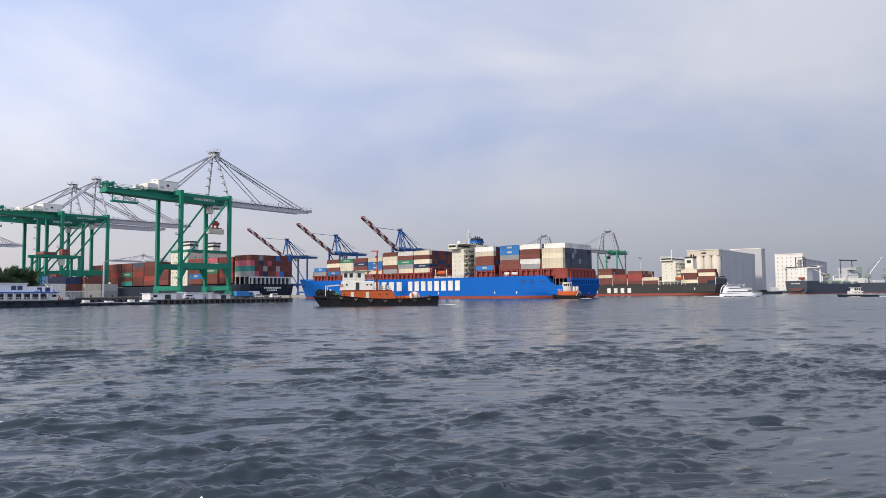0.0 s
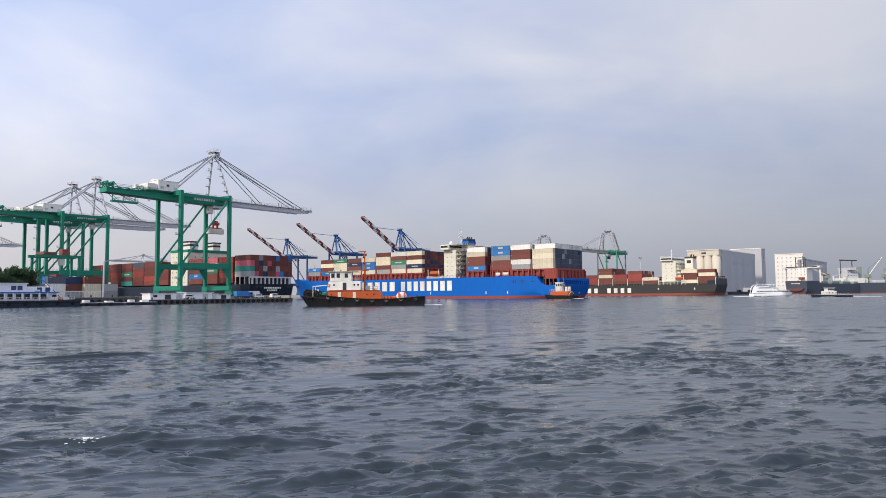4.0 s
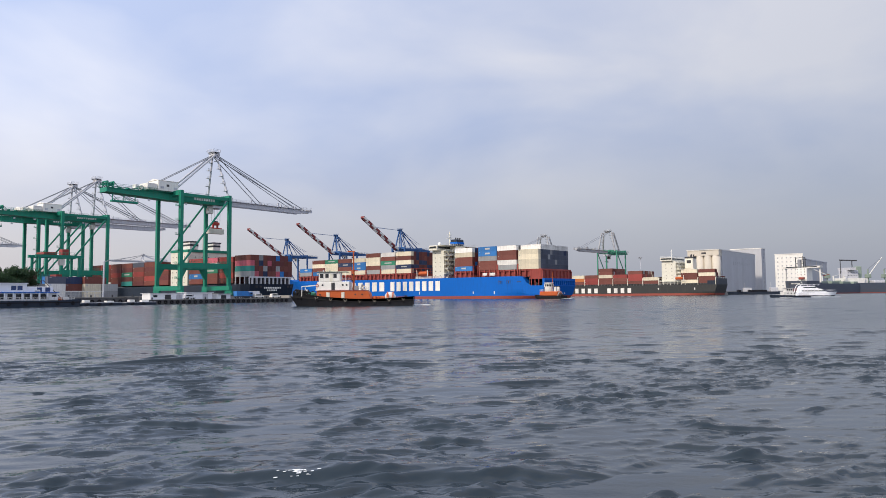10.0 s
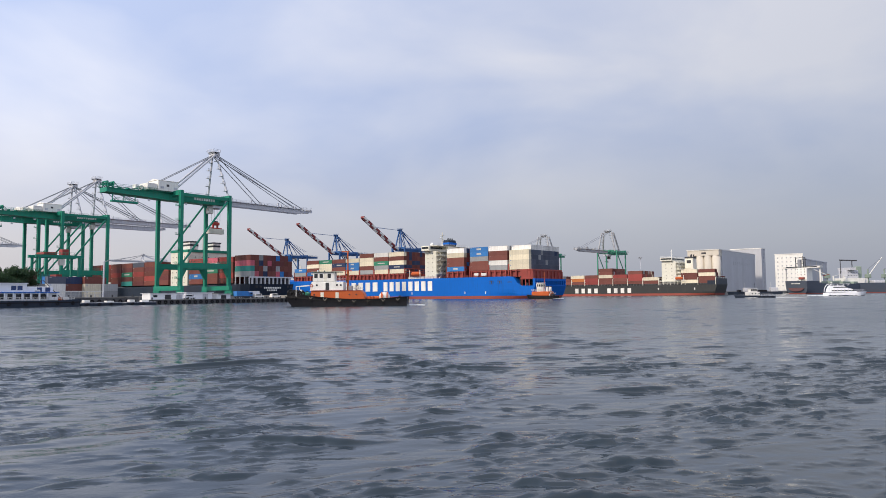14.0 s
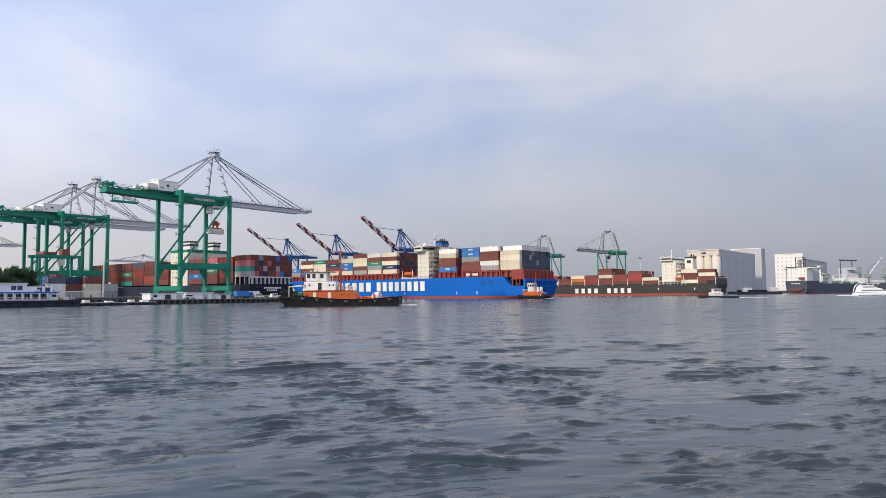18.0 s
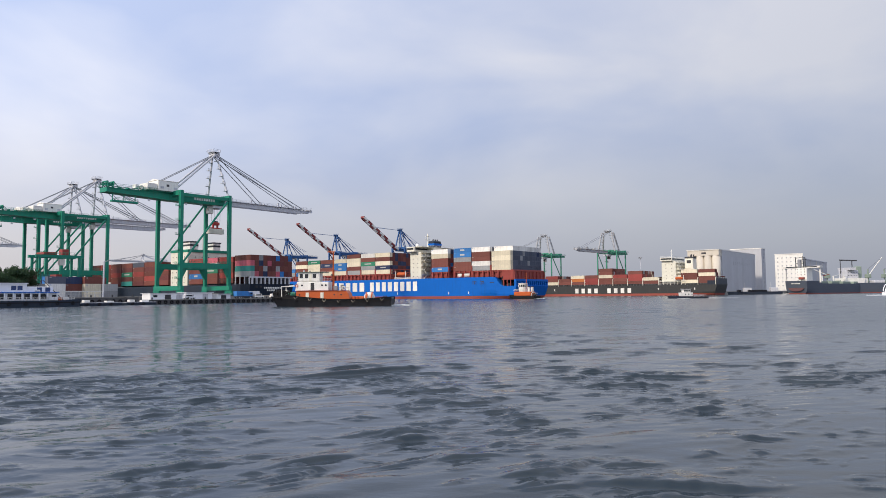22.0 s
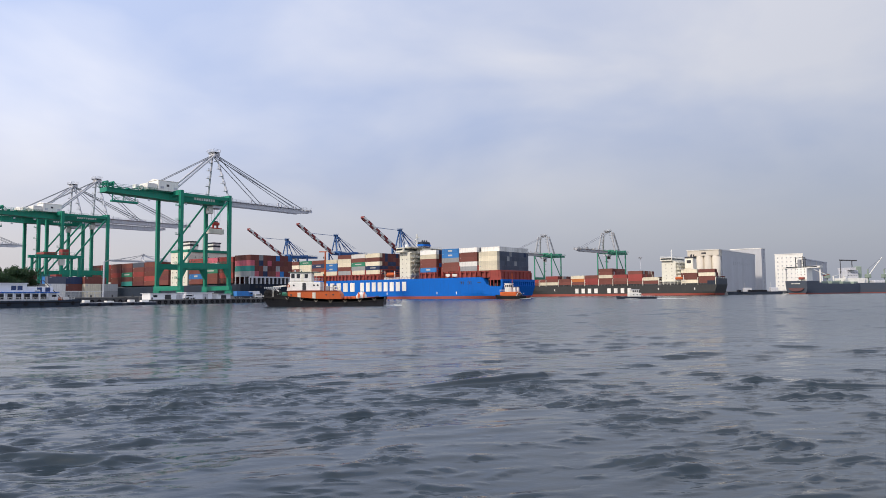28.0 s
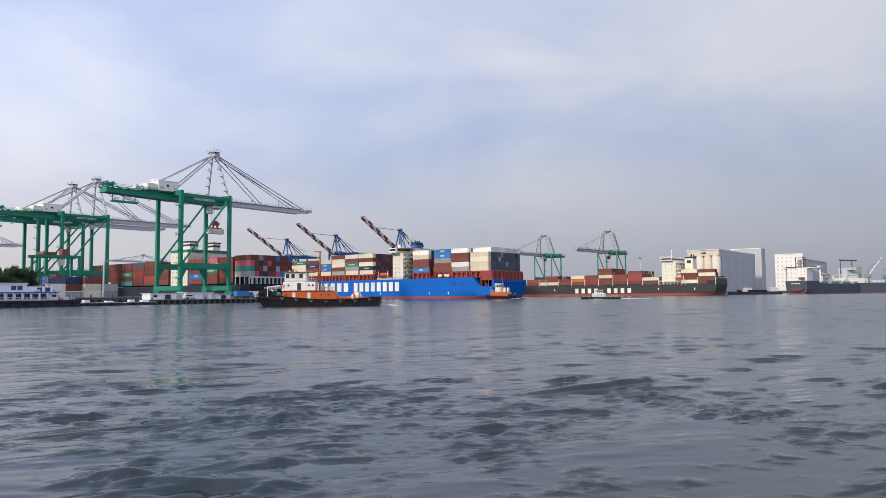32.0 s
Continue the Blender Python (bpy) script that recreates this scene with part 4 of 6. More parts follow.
        part("tip_frame", bar(on_boom(reach - 1.4, 0.6, -2.3 * k), on_boom(reach - 1.4, 0.6, 2.3 * k), 0.9, 1.6), boom_paint, boom)
    # the mast over the waterside legs, its stays, machine house
    stay_paint = MID_GREY if boom_paint is SILVER else boom_paint
    A = Vector((-2.5 * k, 0, apex))
    for y in (-w * spread, w * spread):
        part("mast_leg", bar((0.2 if rear < 9 else 1.0, y, top), (A.x + (.4 if rear < 9 else 1.8), y * (0.16 if rear < 9 else 0.6), apex), 0.95 * k * mast, n=8), boom_paint, cr)
        if rear > 9:
            part("mast_leg", bar((-rear * k, y, top), (A.x - 1.8, y * 0.6, apex), 0.95 * k * mast, n=8), boom_paint, cr)
    head = part("mast_head", box(A.x - 1.0 * k, A.x + 1.0 * k, -2.2 * k, 2.2 * k, apex - 0.5, apex + 0.5, 0.1), boom_paint, cr)
    for y in (-1.9 * k, -0.6 * k, 0.6 * k, 1.9 * k):
        part("sheave", bar((A.x + 1.2 * k, y - .15, apex + 0.2), (A.x + 1.2 * k, y + .15, apex + 0.2), 1.9 * k, n=12), boom_paint, head)
    part("platform_deck", box(A.x - 2, A.x + 2, -2.8, 2.8, apex + 1.05, apex + 1.2), boom_paint, head)
    for x in (-1.2, 1.2):
        part("platform_post", box(A.x + x - .15, A.x + x + .15, -2.4, 2.4, apex + 0.5, apex + 1.05), boom_paint, head)
    bm = railing(bmesh.new(), [(A.x - 2, -2.8, apex + 1.2), (A.x + 2, -2.8, apex + 1.2), (A.x + 2, 2.8, apex + 1.2), (A.x - 2, 2.8, apex + 1.2), (A.x - 2, -2.8, apex + 1.2)], 1.2, 1.6, 0.1)
    part("mast_platform", bm, boom_paint, cr)
    bm = bmesh.new()
    for i in range(5):
        z = top + (apex - top) * (0.15 + 0.17 * i)
        f = (z - top) / (apex - top)
        x = A.x * f
        for y in (-w * spread * (1 - 0.84 * f), w * spread * (1 - 0.84 * f)):
            bm = box(x - 1.6, x + 0.2, y - 0.8, y + 0.8, z, z + 0.15)
            railing(bm, [(x - 1.6, y - 0.8, z), (x + .2, y - 0.8, z)], 1.1, 1.2, 0.09)
            part("ladder_landing", bm, boom_paint, cr)
    for y in (-1.7 * k, 1.7 * k):
        if boom_up:
            for d in (0.25, 0.55):
                part("backstay", bar((A.x, y, apex), (-g * d, y * 2.4, top + 1), 0.8 * k, n=8), boom_paint, cr)
            part("forestay", bar(A, on_boom(reach * 0.68, 1, y), 0.32, n=6), boom_paint, cr)
        else:
            part("forestay", bar((A.x, y, apex), on_boom(reach * 0.90, 1.0, y), 0.42, n=6), stay_paint, cr)
            if not stays:
                continue
            part("forestay", bar((A.x, y, apex), on_boom(reach * 0.40, 1.2, y), 0.38, n=6), stay_paint, cr)
            part("forestay", bar((A.x, y * .5, apex), on_boom(reach * 0.80, 1.0, y), 0.34, n=5), stay_paint, cr)
        part("backstay", bar((A.x, y, apex), (-g - 0.2, y * 1.6, top + 1), 0.95 * k, n=8), boom_paint, cr)
        part("backstay", bar((A.x, y, apex), (-g - 5.0, y, clear + 8.4 * k), 0.34, n=5), stay_paint, cr)
    if house:
        x0, x1, z0, z1 = -g - 8.0 * k, -g + 1.8 * k, clear + 3.6 * k, clear + 8.2 * k
        mh = part("machine_house", box(x0, x1, -4.2 * k, 4.2 * k, z0, z1, 0.1), WHITE, cr, "white machine house")
        bm = bmesh.new()
        vs = [bm.verts.new((x, y, z)) for x in (x0 - .2, x1 + .2) for y, z in ((-4.4 * k, z1), (0, z1 + 0.9 * k), (4.4 * k, z1))]
        for f in ((0, 3, 4, 1), (1, 4, 5, 2), (0, 1, 2), (3, 5, 4), (0, 2, 5, 3)):
            bm.faces.new([vs[i] for i in f])
        part("house_roof", bm, WHITE, mh)
        part("house_annexe", box(-g - 12.6 * k, x0, -3.4 * k, 3.4 * k, z0, z0 + 3.0 * k, 0.1), WHITE, mh, "lower white plant room beside the machine house")
        part("cable_drum", bar((-g - 14.2 * k, -1.6, z0 + 0.9), (-g - 14.2 * k, 1.6, z0 + 0.9), 1.8, n=12), CREAM, cr)
        part("plant_box", box(-g - 17.4 * k, -g - 15.7 * k, -2.0, 0.6, z0, z0 + 1.9, 0.08), WHITE, cr)
        part("railing", railing(bmesh.new(), [(-g - 19, -3.6, z0), (x0, -3.6, z0)], 1.2, 1.4, 0.09), WHITE, cr)
        part("house_vent", box(-g - 4, -g - 2.8, -4.2 * k - .08, -4.2 * k, clear + 5.6 * k, clear + 6.6 * k), STEEL, mh)
        # open end frames with sheaves, small winches on the girder's tail
        for x in (-g - back + 0.8, -g - back + 3.4):
            bm = bmesh.new()
            for y in (-2.2, 2.2):
                rod(bm, (x, y, clear + 2.4 * k), (x, y, clear + 5.4 * k), 0.35)
                rod(bm, (x, y, clear + 5.3 * k), (x + 2.4, y, clear + 2.8 * k), 0.22)
            rod(bm, (x, -2.4, clear + 5.3 * k), (x, 2.4, clear + 5.3 * k), 0.4)
            sf = part("sheave_frame", bm, paint, cr)
            for y in (-1.4, 1.4):
                part("sheave", bar((x, y - .12, clear + 4.4 * k), (x, y + .12, clear + 4.4 * k), 1.5, n=12), paint, sf)
        for x in (-g - back + 7, -g - back + 10.5):
            part("hoist_drum", bar((x, -1.2, clear + 3.2 * k), (x, 1.2, clear + 3.2 * k), 0.9, n=10), paint, cr)
        bm = railing(bmesh.new(), [(-g - back, -3.2, clear + 3.2 * k), (-g - back, 3.2, clear + 3.2 * k)], 1.2, 1.2, 0.1)
        part("end_rail", bm, paint, cr)
        part("house_door", box(x1, x1 + .06, -1, 0.2, clear + 3.7 * k, clear + 5.8 * k), MID_GREY, mh)
        for x in (-g - 7.0, -g - 0.6):
            part("house_louvre", box(x, x + 1.6, -4.2 * k - .06, -4.2 * k + .02, clear + 4.6 * k, clear + 5.6 * k), SILVER, mh)
        pf = part("service_platform", box(-g - back + 1.5, -g - back + 13, -5.0, -3.2, clear - 3.6, clear - 2.8), paint, cr)
        for x in (-g - back + 2.2, -g - back + 7.2, -g - back + 12.2):
            part("hanger", box(x, x + .3, -3.5, -3.2, clear - 2.8, clear - 0.1), paint, pf)
        part("railing", railing(bmesh.new(), [(-g - back + 1.6, -4.9, clear - 2.8), (-g - back + 12.9, -4.9, clear - 2.8)], 1.1, 1.4, 0.09), paint, pf)
        # floodlights under the girder
        for x in (-g - 22, -g - 12, -g + 6, -g + 14):
            fl = part("floodlight", box(x - .5, x + .5, -gw - .9, -gw - .3, clear - 1.5, clear - 0.8, 0.1), SILVER, cr)
            part("lamp_bracket", bar((x, -gw - .6, clear - .8), (x, -gw - .6, clear + .2), 0.14), paint, fl)
        part("railing", railing(bmesh.new(), [(-g + 1.5, -w - .7, portal + 2.6 * k), (-1.5, -w - .7, portal + 2.6 * k)], 1.1, 1.6, 0.08), paint, cr)
    # trolley, cab, spreader
    tx = -1.0 if not boom_up else -g * 0.5
    part("trolley", box(tx - 3, tx + 3, -2.6, 2.6, clear - 1.6, clear - 0.3), SILVER, cr)
    if spreader and not boom_up:
        sp = part("spreader", box(tx - 4.4, tx + 4.0, -1.3, 1.3, clear - 13.8, clear - 11.4, 0.1), CREAM, cr, "cream spreader hanging from the trolley")
        part("head_block", box(tx - 1.9, tx + 1.5, -1.3, 1.3, clear - 9.6, clear - 8.2, 0.2), RED_PAINT, sp, "dull red head block")
        part("spreader_beam", box(tx - 3.4, tx + 3.0, -0.9, 0.9, clear - 11.4, clear - 10.8, 0.1), RED_PAINT, sp)
        for x in (-1.4, 1.0):
            part("link", box(tx + x - 0.25, tx + x + 0.25, -0.5, 0.5, clear - 10.8, clear - 9.6), RED_PAINT, sp)
        part("sheave_block", box(tx - 1.0, tx + 0.6, -1.1, 1.1, clear - 8.2, clear - 7.6, 0.15), STEEL, sp)
        for x in (-1.6, 1.6):
            for y in (-1.2, 1.2):
                part("hoist_rope", bar((tx + x, y, clear - 7.6), (tx + x, y, clear - 1.6), 0.1), STEEL, sp)
    cab = part("operator_cab", box(tx - 4.6, tx - 2.2, -1.4, 1.2, clear - 4.2, clear - 1.6, 0.2), WHITE, cr)
    part("cab_glass", box(tx - 2.25, tx - 2.1, -1.2, 1.0, clear - 3.9, clear - 2.2), GLASS, cab)
    # ladder and landings on a landside leg
    bm = bmesh.new()
    for d in (0.0, 0.5):
        rod(bm, (-g - lw * .5 - .25, -w + d, sill), (-g - lw * .5 - .25, -w + d, top), 0.09)
    z = sill + 4
    while z < top - 3:
        bx(bm, -g - lw * .5 - 1.4, -g - lw * .5, -w - .6, -w + 1.2, z, z + 0.12)
        railing(bm, [(-g - lw * .5 - 1.4, -w - .6, z), (-g - lw * .5 - 1.4, -w + 1.2, z)], 1.0, 0.9, 0.07)
        z += 6.5
    part("ladder", bm, paint, cr)
    return cr


GC = "green quay cranes on the pier"
GL = "dark green quay crane with lowered silver boom"
CRANE_BASE = 2.6
front = quay_crane(hb(197.5, 293.2, CRANE_BASE), GREEN, SILVER, 25.2, 19.4, 44.0, 56.0, 30.5, 68.6, label=GL + ", by the pier's end", group=GC, lettering=True, spread=0.9)
second = quay_crane(hb(197.5, 411.5, CRANE_BASE), GREEN, SILVER, 25.2, 19.4, 44.0, 56.0, 30.5, 68.6, label=GL + ", close beside another", group=GC,
                    lettering=True, spreader=False, spread=0.9)
copy_thing(second, hb(197.5, 442.0, CRANE_BASE))
copy_thing(second, hb(197.5, 668.0, CRANE_BASE))["label"] = GL + ", far along the pier"

fb = quay_crane(hb(600, 534, 2.5) @ pose(0, 0, 0, 0, 0, 180), CRANE_BLUE, CRANE_BLUE, 30, 19, 50.0, 65.0, 24, 74.0, boom_up=30.5, mast=1.5, stripes=True, house=False,
                label="blue quay crane with red and white boom half raised", group="blue quay cranes across the channel", k=1.1)
for u in (641, 736):
    copy_thing(fb, hb(600, u, 2.5) @ pose(0, 0, 0, 0, 0, 180))
og = quay_crane(hb(566, 260.5, 2.5) @ pose(0, 0, 0, 0, 0, 180), GREEN_LIGHT, OLD_GREY, 18, 18, 33.5, 57.0, 20, 52.5,
                label="older pale green quay crane with grey mast", group="older green quay cranes across the channel", k=0.85, mast=1.9, spreader=False, spread=0.85, rear=10.0, house=False, stays=False, slim=0.7)
copy_thing(og, hb(566, 324.5, 2.5) @ pose(0, 0, 0, 0, 0, 180))
quay_crane(hb(566, 1041, 2.5) @ pose(0, 0, 0, 0, 0, 180), SILVER, SILVER, 26, 19, 53.0, 50.0, 16, 65.0,
           label="distant grey quay crane with lowered boom", k=1.0, mast=1.6, spreader=False)


# ---- the working tug in the middle of the channel ----
def tug():
    L, B = 30.6, 8.6
    tg = thing("tugboat", pose(-2, 185, 0, 0, 0, 90), "black-hulled tugboat with orange deckhouse and white wheelhouse", "tugboat")

    def deck(s):
        return 1.1 + 3.9 * max(0, s - 0.45) ** 1.5 + 2.0 * max(0, 0.28 - s)
    hull = part("hull", hull_band(L, B, -1.0, None, deck, 3.2, full_bow=False, stern=0.8, n=30, rows=6, top=True), HULL_BLACK, tg)
    # bulwark, rubbing strake, tyre fenders
    for sg in (-1, 1):
        bm = bmesh.new()
        pts = []
        for i in range(25):
            s = i / 24 * 0.985
            h = hull_half(s, 1.0, B, False, 0.8)
            pts.append(Vector((sg * h, s * L + 2.2 * max(0, (s - 0.86) / 0.14) ** 1.5, deck(s))))
        lo, hi = [bm.verts.new(p) for p in pts], [bm.verts.new(p + Vector((0, 0, 0.75))) for p in pts]
        for i in range(24):
            bm.faces.new((lo[i], lo[i + 1], hi[i + 1], hi[i]))
        bmesh.ops.solidify(bm, geom=bm.faces[:], thickness=0.12)
        part("bulwark", bm, HULL_BLACK, tg)
        bm = bmesh.new()
        rows = [[bm.verts.new(p + Vector((sg * dx, 0, dz))) for p in pts] for dx, dz in ((-.1, -.25), (.16, -.25), (.16, .05), (-.1, .05))]
        for j in range(4):
            for i in range(24):
                bm.faces.new((rows[j][i], rows[j][i + 1], rows[(j + 1) % 4][i + 1], rows[(j + 1) % 4][i]))
        bmesh.ops.recalc_face_normals(bm, faces=bm.faces)
        part("rubbing_strake", bm, RUBBER, tg)
        for i in range(2, 23, 3):
            p = pts[i]
            tyre = ring(bmesh.new(), (p.x + sg * 0.18, p.y, p.z - 0.35), 0.27, 0.12, "x", 10, 5)
            part("tyre_fender", tyre, RUBBER, tg)
            w = bmesh.new()
            rod(w, (p.x + sg * .24, p.y - .45, p.z + .45), (p.x + sg * .34, p.y, p.z - 0.1), 0.07)
            rod(w, (p.x + sg * .24, p.y + .45, p.z + .45), (p.x + sg * .34, p.y, p.z - 0.1), 0.07)
            part("fender_rope", w, ROPE, tg, "pale rope slings holding a tyre fender")
    # bow: stacked tyres, bollards, winch under a pipe frame
    for i, x in enumerate((-1.7, -0.9, 0, 0.9, 1.7)):
        y = L + 1.3 - abs(x) * 1.3
        part("tyre_fender", ring(bmesh.new(), (x, y, 3.4), 0.5, 0.22, "y", 12, 6), RUBBER, tg)
        part("tyre_fender", ring(bmesh.new(), (x, y - .1, 2.3), 0.5, 0.22, "y", 12, 6), RUBBER, tg)
    for sg in (-1, 1):
        for i, (y, z) in enumerate(((31.0, 3.9), (29.8, 3.75), (28.5, 3.6), (27.4, 3.4))):
            part("tyre_fender", ring(bmesh.new(), (sg * (1.1 + 0.55 * i), y, z), 0.42, 0.2, "x", 10, 5), RUBBER, tg)
    for x in (-1.6, 1.6):
        part("bollard", bar((x, 28.4, 2.8), (x, 28.4, 4.3), 0.45, n=8), STEEL, tg)
    part("anchor_winch", bar((-1.9, 27.0, 3.0), (1.9, 27.0, 3.0), 1.5, n=12), GREEN_LIGHT, tg, "green anchor winch on the foredeck")
    part("winch_motor", box(-1.5, -0.2, 25.8, 26.6, 2.2, 3.6, 0.15), GREEN_LIGHT, tg)
    part("vent_cowl", bar((-1.9, 28.1, 2.4), (-1.9, 28.1, 4.4), 0.5, n=8), WHITE, tg)
    fr = bmesh.new()
    for x in (-2.2, 2.2):
        rod(fr, (x, 29.3, 2.6), (x, 29.3, 5.2), 0.16)
        rod(fr, (x, 29.3, 5.2), (x, 26.0, 5.5), 0.18)
    rod(fr, (-2.2, 29.3, 5.2), (2.2, 29.3, 5.2), 0.18)
    part("winch_frame", fr, WHITE, tg)
    # orange deckhouse with doors, its after end sloping down to the towing deck
    bm = bmesh.new()
    side = [(10.8, 1.0), (25.3, 1.0), (25.3, 4.0), (12.2, 4.0), (11.6, 3.4)]
    va, vb = [bm.verts.new((-2.9, y, z)) for y, z in side], [bm.verts.new((2.9, y, z)) for y, z in side]
    bm.faces.new(va)
    bm.faces.new(vb[::-1])
    for i in range(5):
        bm.faces.new((va[i], vb[i], vb[(i + 1) % 5], va[(i + 1) % 5]))
    bmesh.ops.recalc_face_normals(bm, faces=bm.faces)
    bmesh.ops.bevel(bm, geom=list(bm.edges), offset=0.1, segments=1, affect="EDGES")
    dh = part("deckhouse", bm, ORANGE, tg, "orange lower deckhouse")
    for y in (18.0, 21.9):
        part("door", box(-2.98, -2.86, y, y + 0.85, 1.6, 3.6, 0.03), CREAM, dh, "cream steel door")
    for y in (13.4, 15.2, 24.4):
        part("porthole", bar((-2.98, y, 3.0), (-2.85, y, 3.0), 0.45, n=10), STEEL, dh)
    part("deck_edge", box(-3.05, 3.05, 12.2, 25.4, 3.96, 4.08), DECK_RED, dh)
    part("engine_casing", box(-2.1, 2.1, 7.4, 10.9, 0.9, 2.5, 0.3), ORANGE, tg)
    # white house of two storeys, stepped and flared at the front
    h1 = part("wheelhouse_lower", box(-2.6, 2.6, 16.8, 25.0, 4.08, 6.4, 0.1), WHITE, tg)
    bm = bmesh.new()
    side = [(24.9, 4.08), (25.7, 4.08), (25.2, 6.4), (24.9, 6.4)]
    va, vb = [bm.verts.new((-2.3, y, z)) for y, z in side], [bm.verts.new((2.3, y, z)) for y, z in side]
    bm.faces.new(va)
    bm.faces.new(vb[::-1])
    for i in range(4):
        bm.faces.new((va[i], vb[i], vb[(i + 1) % 4], va[(i + 1) % 4]))
    bmesh.ops.recalc_face_normals(bm, faces=bm.faces)
    part("house_front", bm, WHITE, h1)
    for y in (17.5, 18.5, 23.8):
        part("porthole", bar((-2.66, y, 5.5), (-2.5, y, 5.5), 0.5, n=10), GLASS, h1)
    # a dark panel paints the shade inside the open doorway
    part("door", box(-2.68, -2.56, 20.6, 21.5, 4.2, 6.1), STEEL, h1, "dark panel painted as the shade inside an open doorway")
    part("door", box(-2.72, -2.58, 21.5, 22.0, 4.2, 6.1), WHITE, h1)
    h2 = part("wheelhouse", box(-2.1, 2.1, 19.3, 24.9, 6.45, 8.9, 0.12), WHITE, tg)
    part("roof", box(-2.5, 2.5, 17.6, 25.3, 8.9, 9.06, 0.05), GREY_GREEN, h2, "grey-green roof reaching aft as an awning")
    for y in (17.8, 19.2):
        part("awning_post", bar((-2.3, y, 6.4), (-2.3, y, 8.9), 0.08), WHITE, h2)
    for y in (20.2, 22.3, 23.7):
        part("window", box(-2.16, -2.05, y, y + 0.85, 7.4, 8.5), GLASS, h2)
        part("window", box(2.05, 2.16, y, y + 0.85, 7.4, 8.5), GLASS, h2)
    for x in (-1.9, -0.9, 0.1, 1.1):
        part("window", box(x, x + 0.75, 24.86, 24.96, 7.4, 8.5), GLASS, h2)
    part("wheelhouse_door", box(-2.17, -2.08, 21.25, 22.0, 6.5, 8.5), CREAM, h2)
    bm = railing(bmesh.new(), [(-2.55, 16.9, 6.4), (-2.55, 25.0, 6.4), (2.55, 25.0, 6.4), (2.55, 16.9, 6.4), (-2.55, 16.9, 6.4)], 0.9, 1.3, 0.035)
    part("railing", bm, SILVER, tg)
    for x in (-2.3, 2.3):
        part("lifebuoy", ring(bmesh.new(), (x * 1.16, 25.2, 5.4), 0.32, 0.09, "x", 12, 5), ORANGE, tg)
    for x in (-1.2, 1.2):
        part("exhaust_pipe", bar((x, 13.6, 4.0), (x, 13.6, 5.6), 0.5, n=8), MID_GREY, tg)
    for sg in (-1, 1):
        part("railing", railing(bmesh.new(), [(sg * 2.75, 12.4, 4.05), (sg * 2.75, 16.7, 4.05)], 0.9, 1.1, 0.05), MID_GREY, tg)
    part("deck_locker", box(-1.9, -0.6, 14.6, 15.6, 4.05, 5.3, 0.1), MID_GREY, tg)
    part("ventilator", ring(bmesh.new(), (-2.0, 12.9, 4.7), 0.42, 0.16, "x", 10, 5), CREAM, tg)
    # tall orange signal mast abaft the house
    m = bar((0, 16.0, 4.0), (0, 16.0, 9.6), 0.6, n=8)
    rod(m, (0, 16.0, 9.5), (0, 16.0, 14.5), 0.38, n=8)
    rod(m, (0, 15.6, 14.4), (0, 17.6, 14.4), 0.26)
    rod(m, (-1.6, 16.0, 9.4), (1.6, 16.0, 9.4), 0.2)
    rod(m, (0, 14.9, 9.3), (0, 17.0, 9.3), 0.2)
    mast = part("mast", m, ORANGE, tg, "tall thin orange mast with a short arm")
    for z in (6.4, 8.0, 11.0, 12.6):
        part("mast_lamp", bar((-0.45, 16.3, z), (-0.45, 16.3, z + 0.45), 0.3, n=8), STEEL, mast)
    part("radar_scanner", bar((-0.9, 22.2, 9.5), (0.9, 22.5, 9.5), 0.2, 0.25), WHITE, tg)
    part("radar_pedestal", bar((0, 22.3, 9.0), (0, 22.3, 9.45), 0.3, n=8), STEEL, tg)
    part("searchlight", bar((1.2, 24.2, 9.0), (1.2, 24.2, 9.6), 0.4, n=8), SILVER, tg)
    # after deck: towing arch, hook, coiled hawser, buoys
    ar = bmesh.new()
    pts = [Vector((3.4 * math.cos(a), 6.6, 1.6 + 1.9 * math.sin(a))) for a in np.linspace(0, math.pi, 10)]
    for p, q in zip(pts[:-1], pts[1:]):
        rod(ar, p, q, 0.22)
    part("towing_arch", ar, ORANGE, tg)
    dome = bmesh.new()
    bmesh.ops.create_uvsphere(dome, u_segments=14, v_segments=8, radius=1.35, matrix=Matrix.Translation((-1.2, 6.2, 2.2)) @ Matrix.Diagonal((1.1, 1.1, 1.05, 1)))
    bmesh.ops.delete(dome, geom=[v for v in dome.verts if v.co.z < 1.4], context="VERTS")
    raft = smooth(part("life_raft", dome, WHITE, tg, "domed white and orange raft cover on the after deck"))
    for y in (5.4, 6.9):
        ar = bmesh.new()
        pts = [Vector((-1.2 + 1.6 * math.cos(a), y, 2.1 + 1.42 * math.sin(a))) for a in np.linspace(0, math.pi, 9)]
        for p, q in zip(pts[:-1], pts[1:]):
            rod(ar, p, q, 0.3, 0.16)
        part("raft_band", ar, ORANGE, raft)
    for y, z in ((10.0, 2.5), (9.2, 2.5)):
        part("mooring_buoy", bar((-2.2, y, 1.4), (-2.2, y, z), 0.5, n=8), ORANGE, tg)
    part("coiled_hawser", ring(bmesh.new(), (0.4, 3.4, 1.9), 0.9, 0.28, "z", 14, 6), CREAM, tg)
    part("towing_hook", box(-0.4, 0.4, 8.2, 9.0, 1.6, 2.6, 0.1), STEEL, tg)
    part("stern_roller", bar((-3.0, 0.4, 1.9), (3.0, 0.4, 1.9), 0.6, n=10), STEEL, tg)
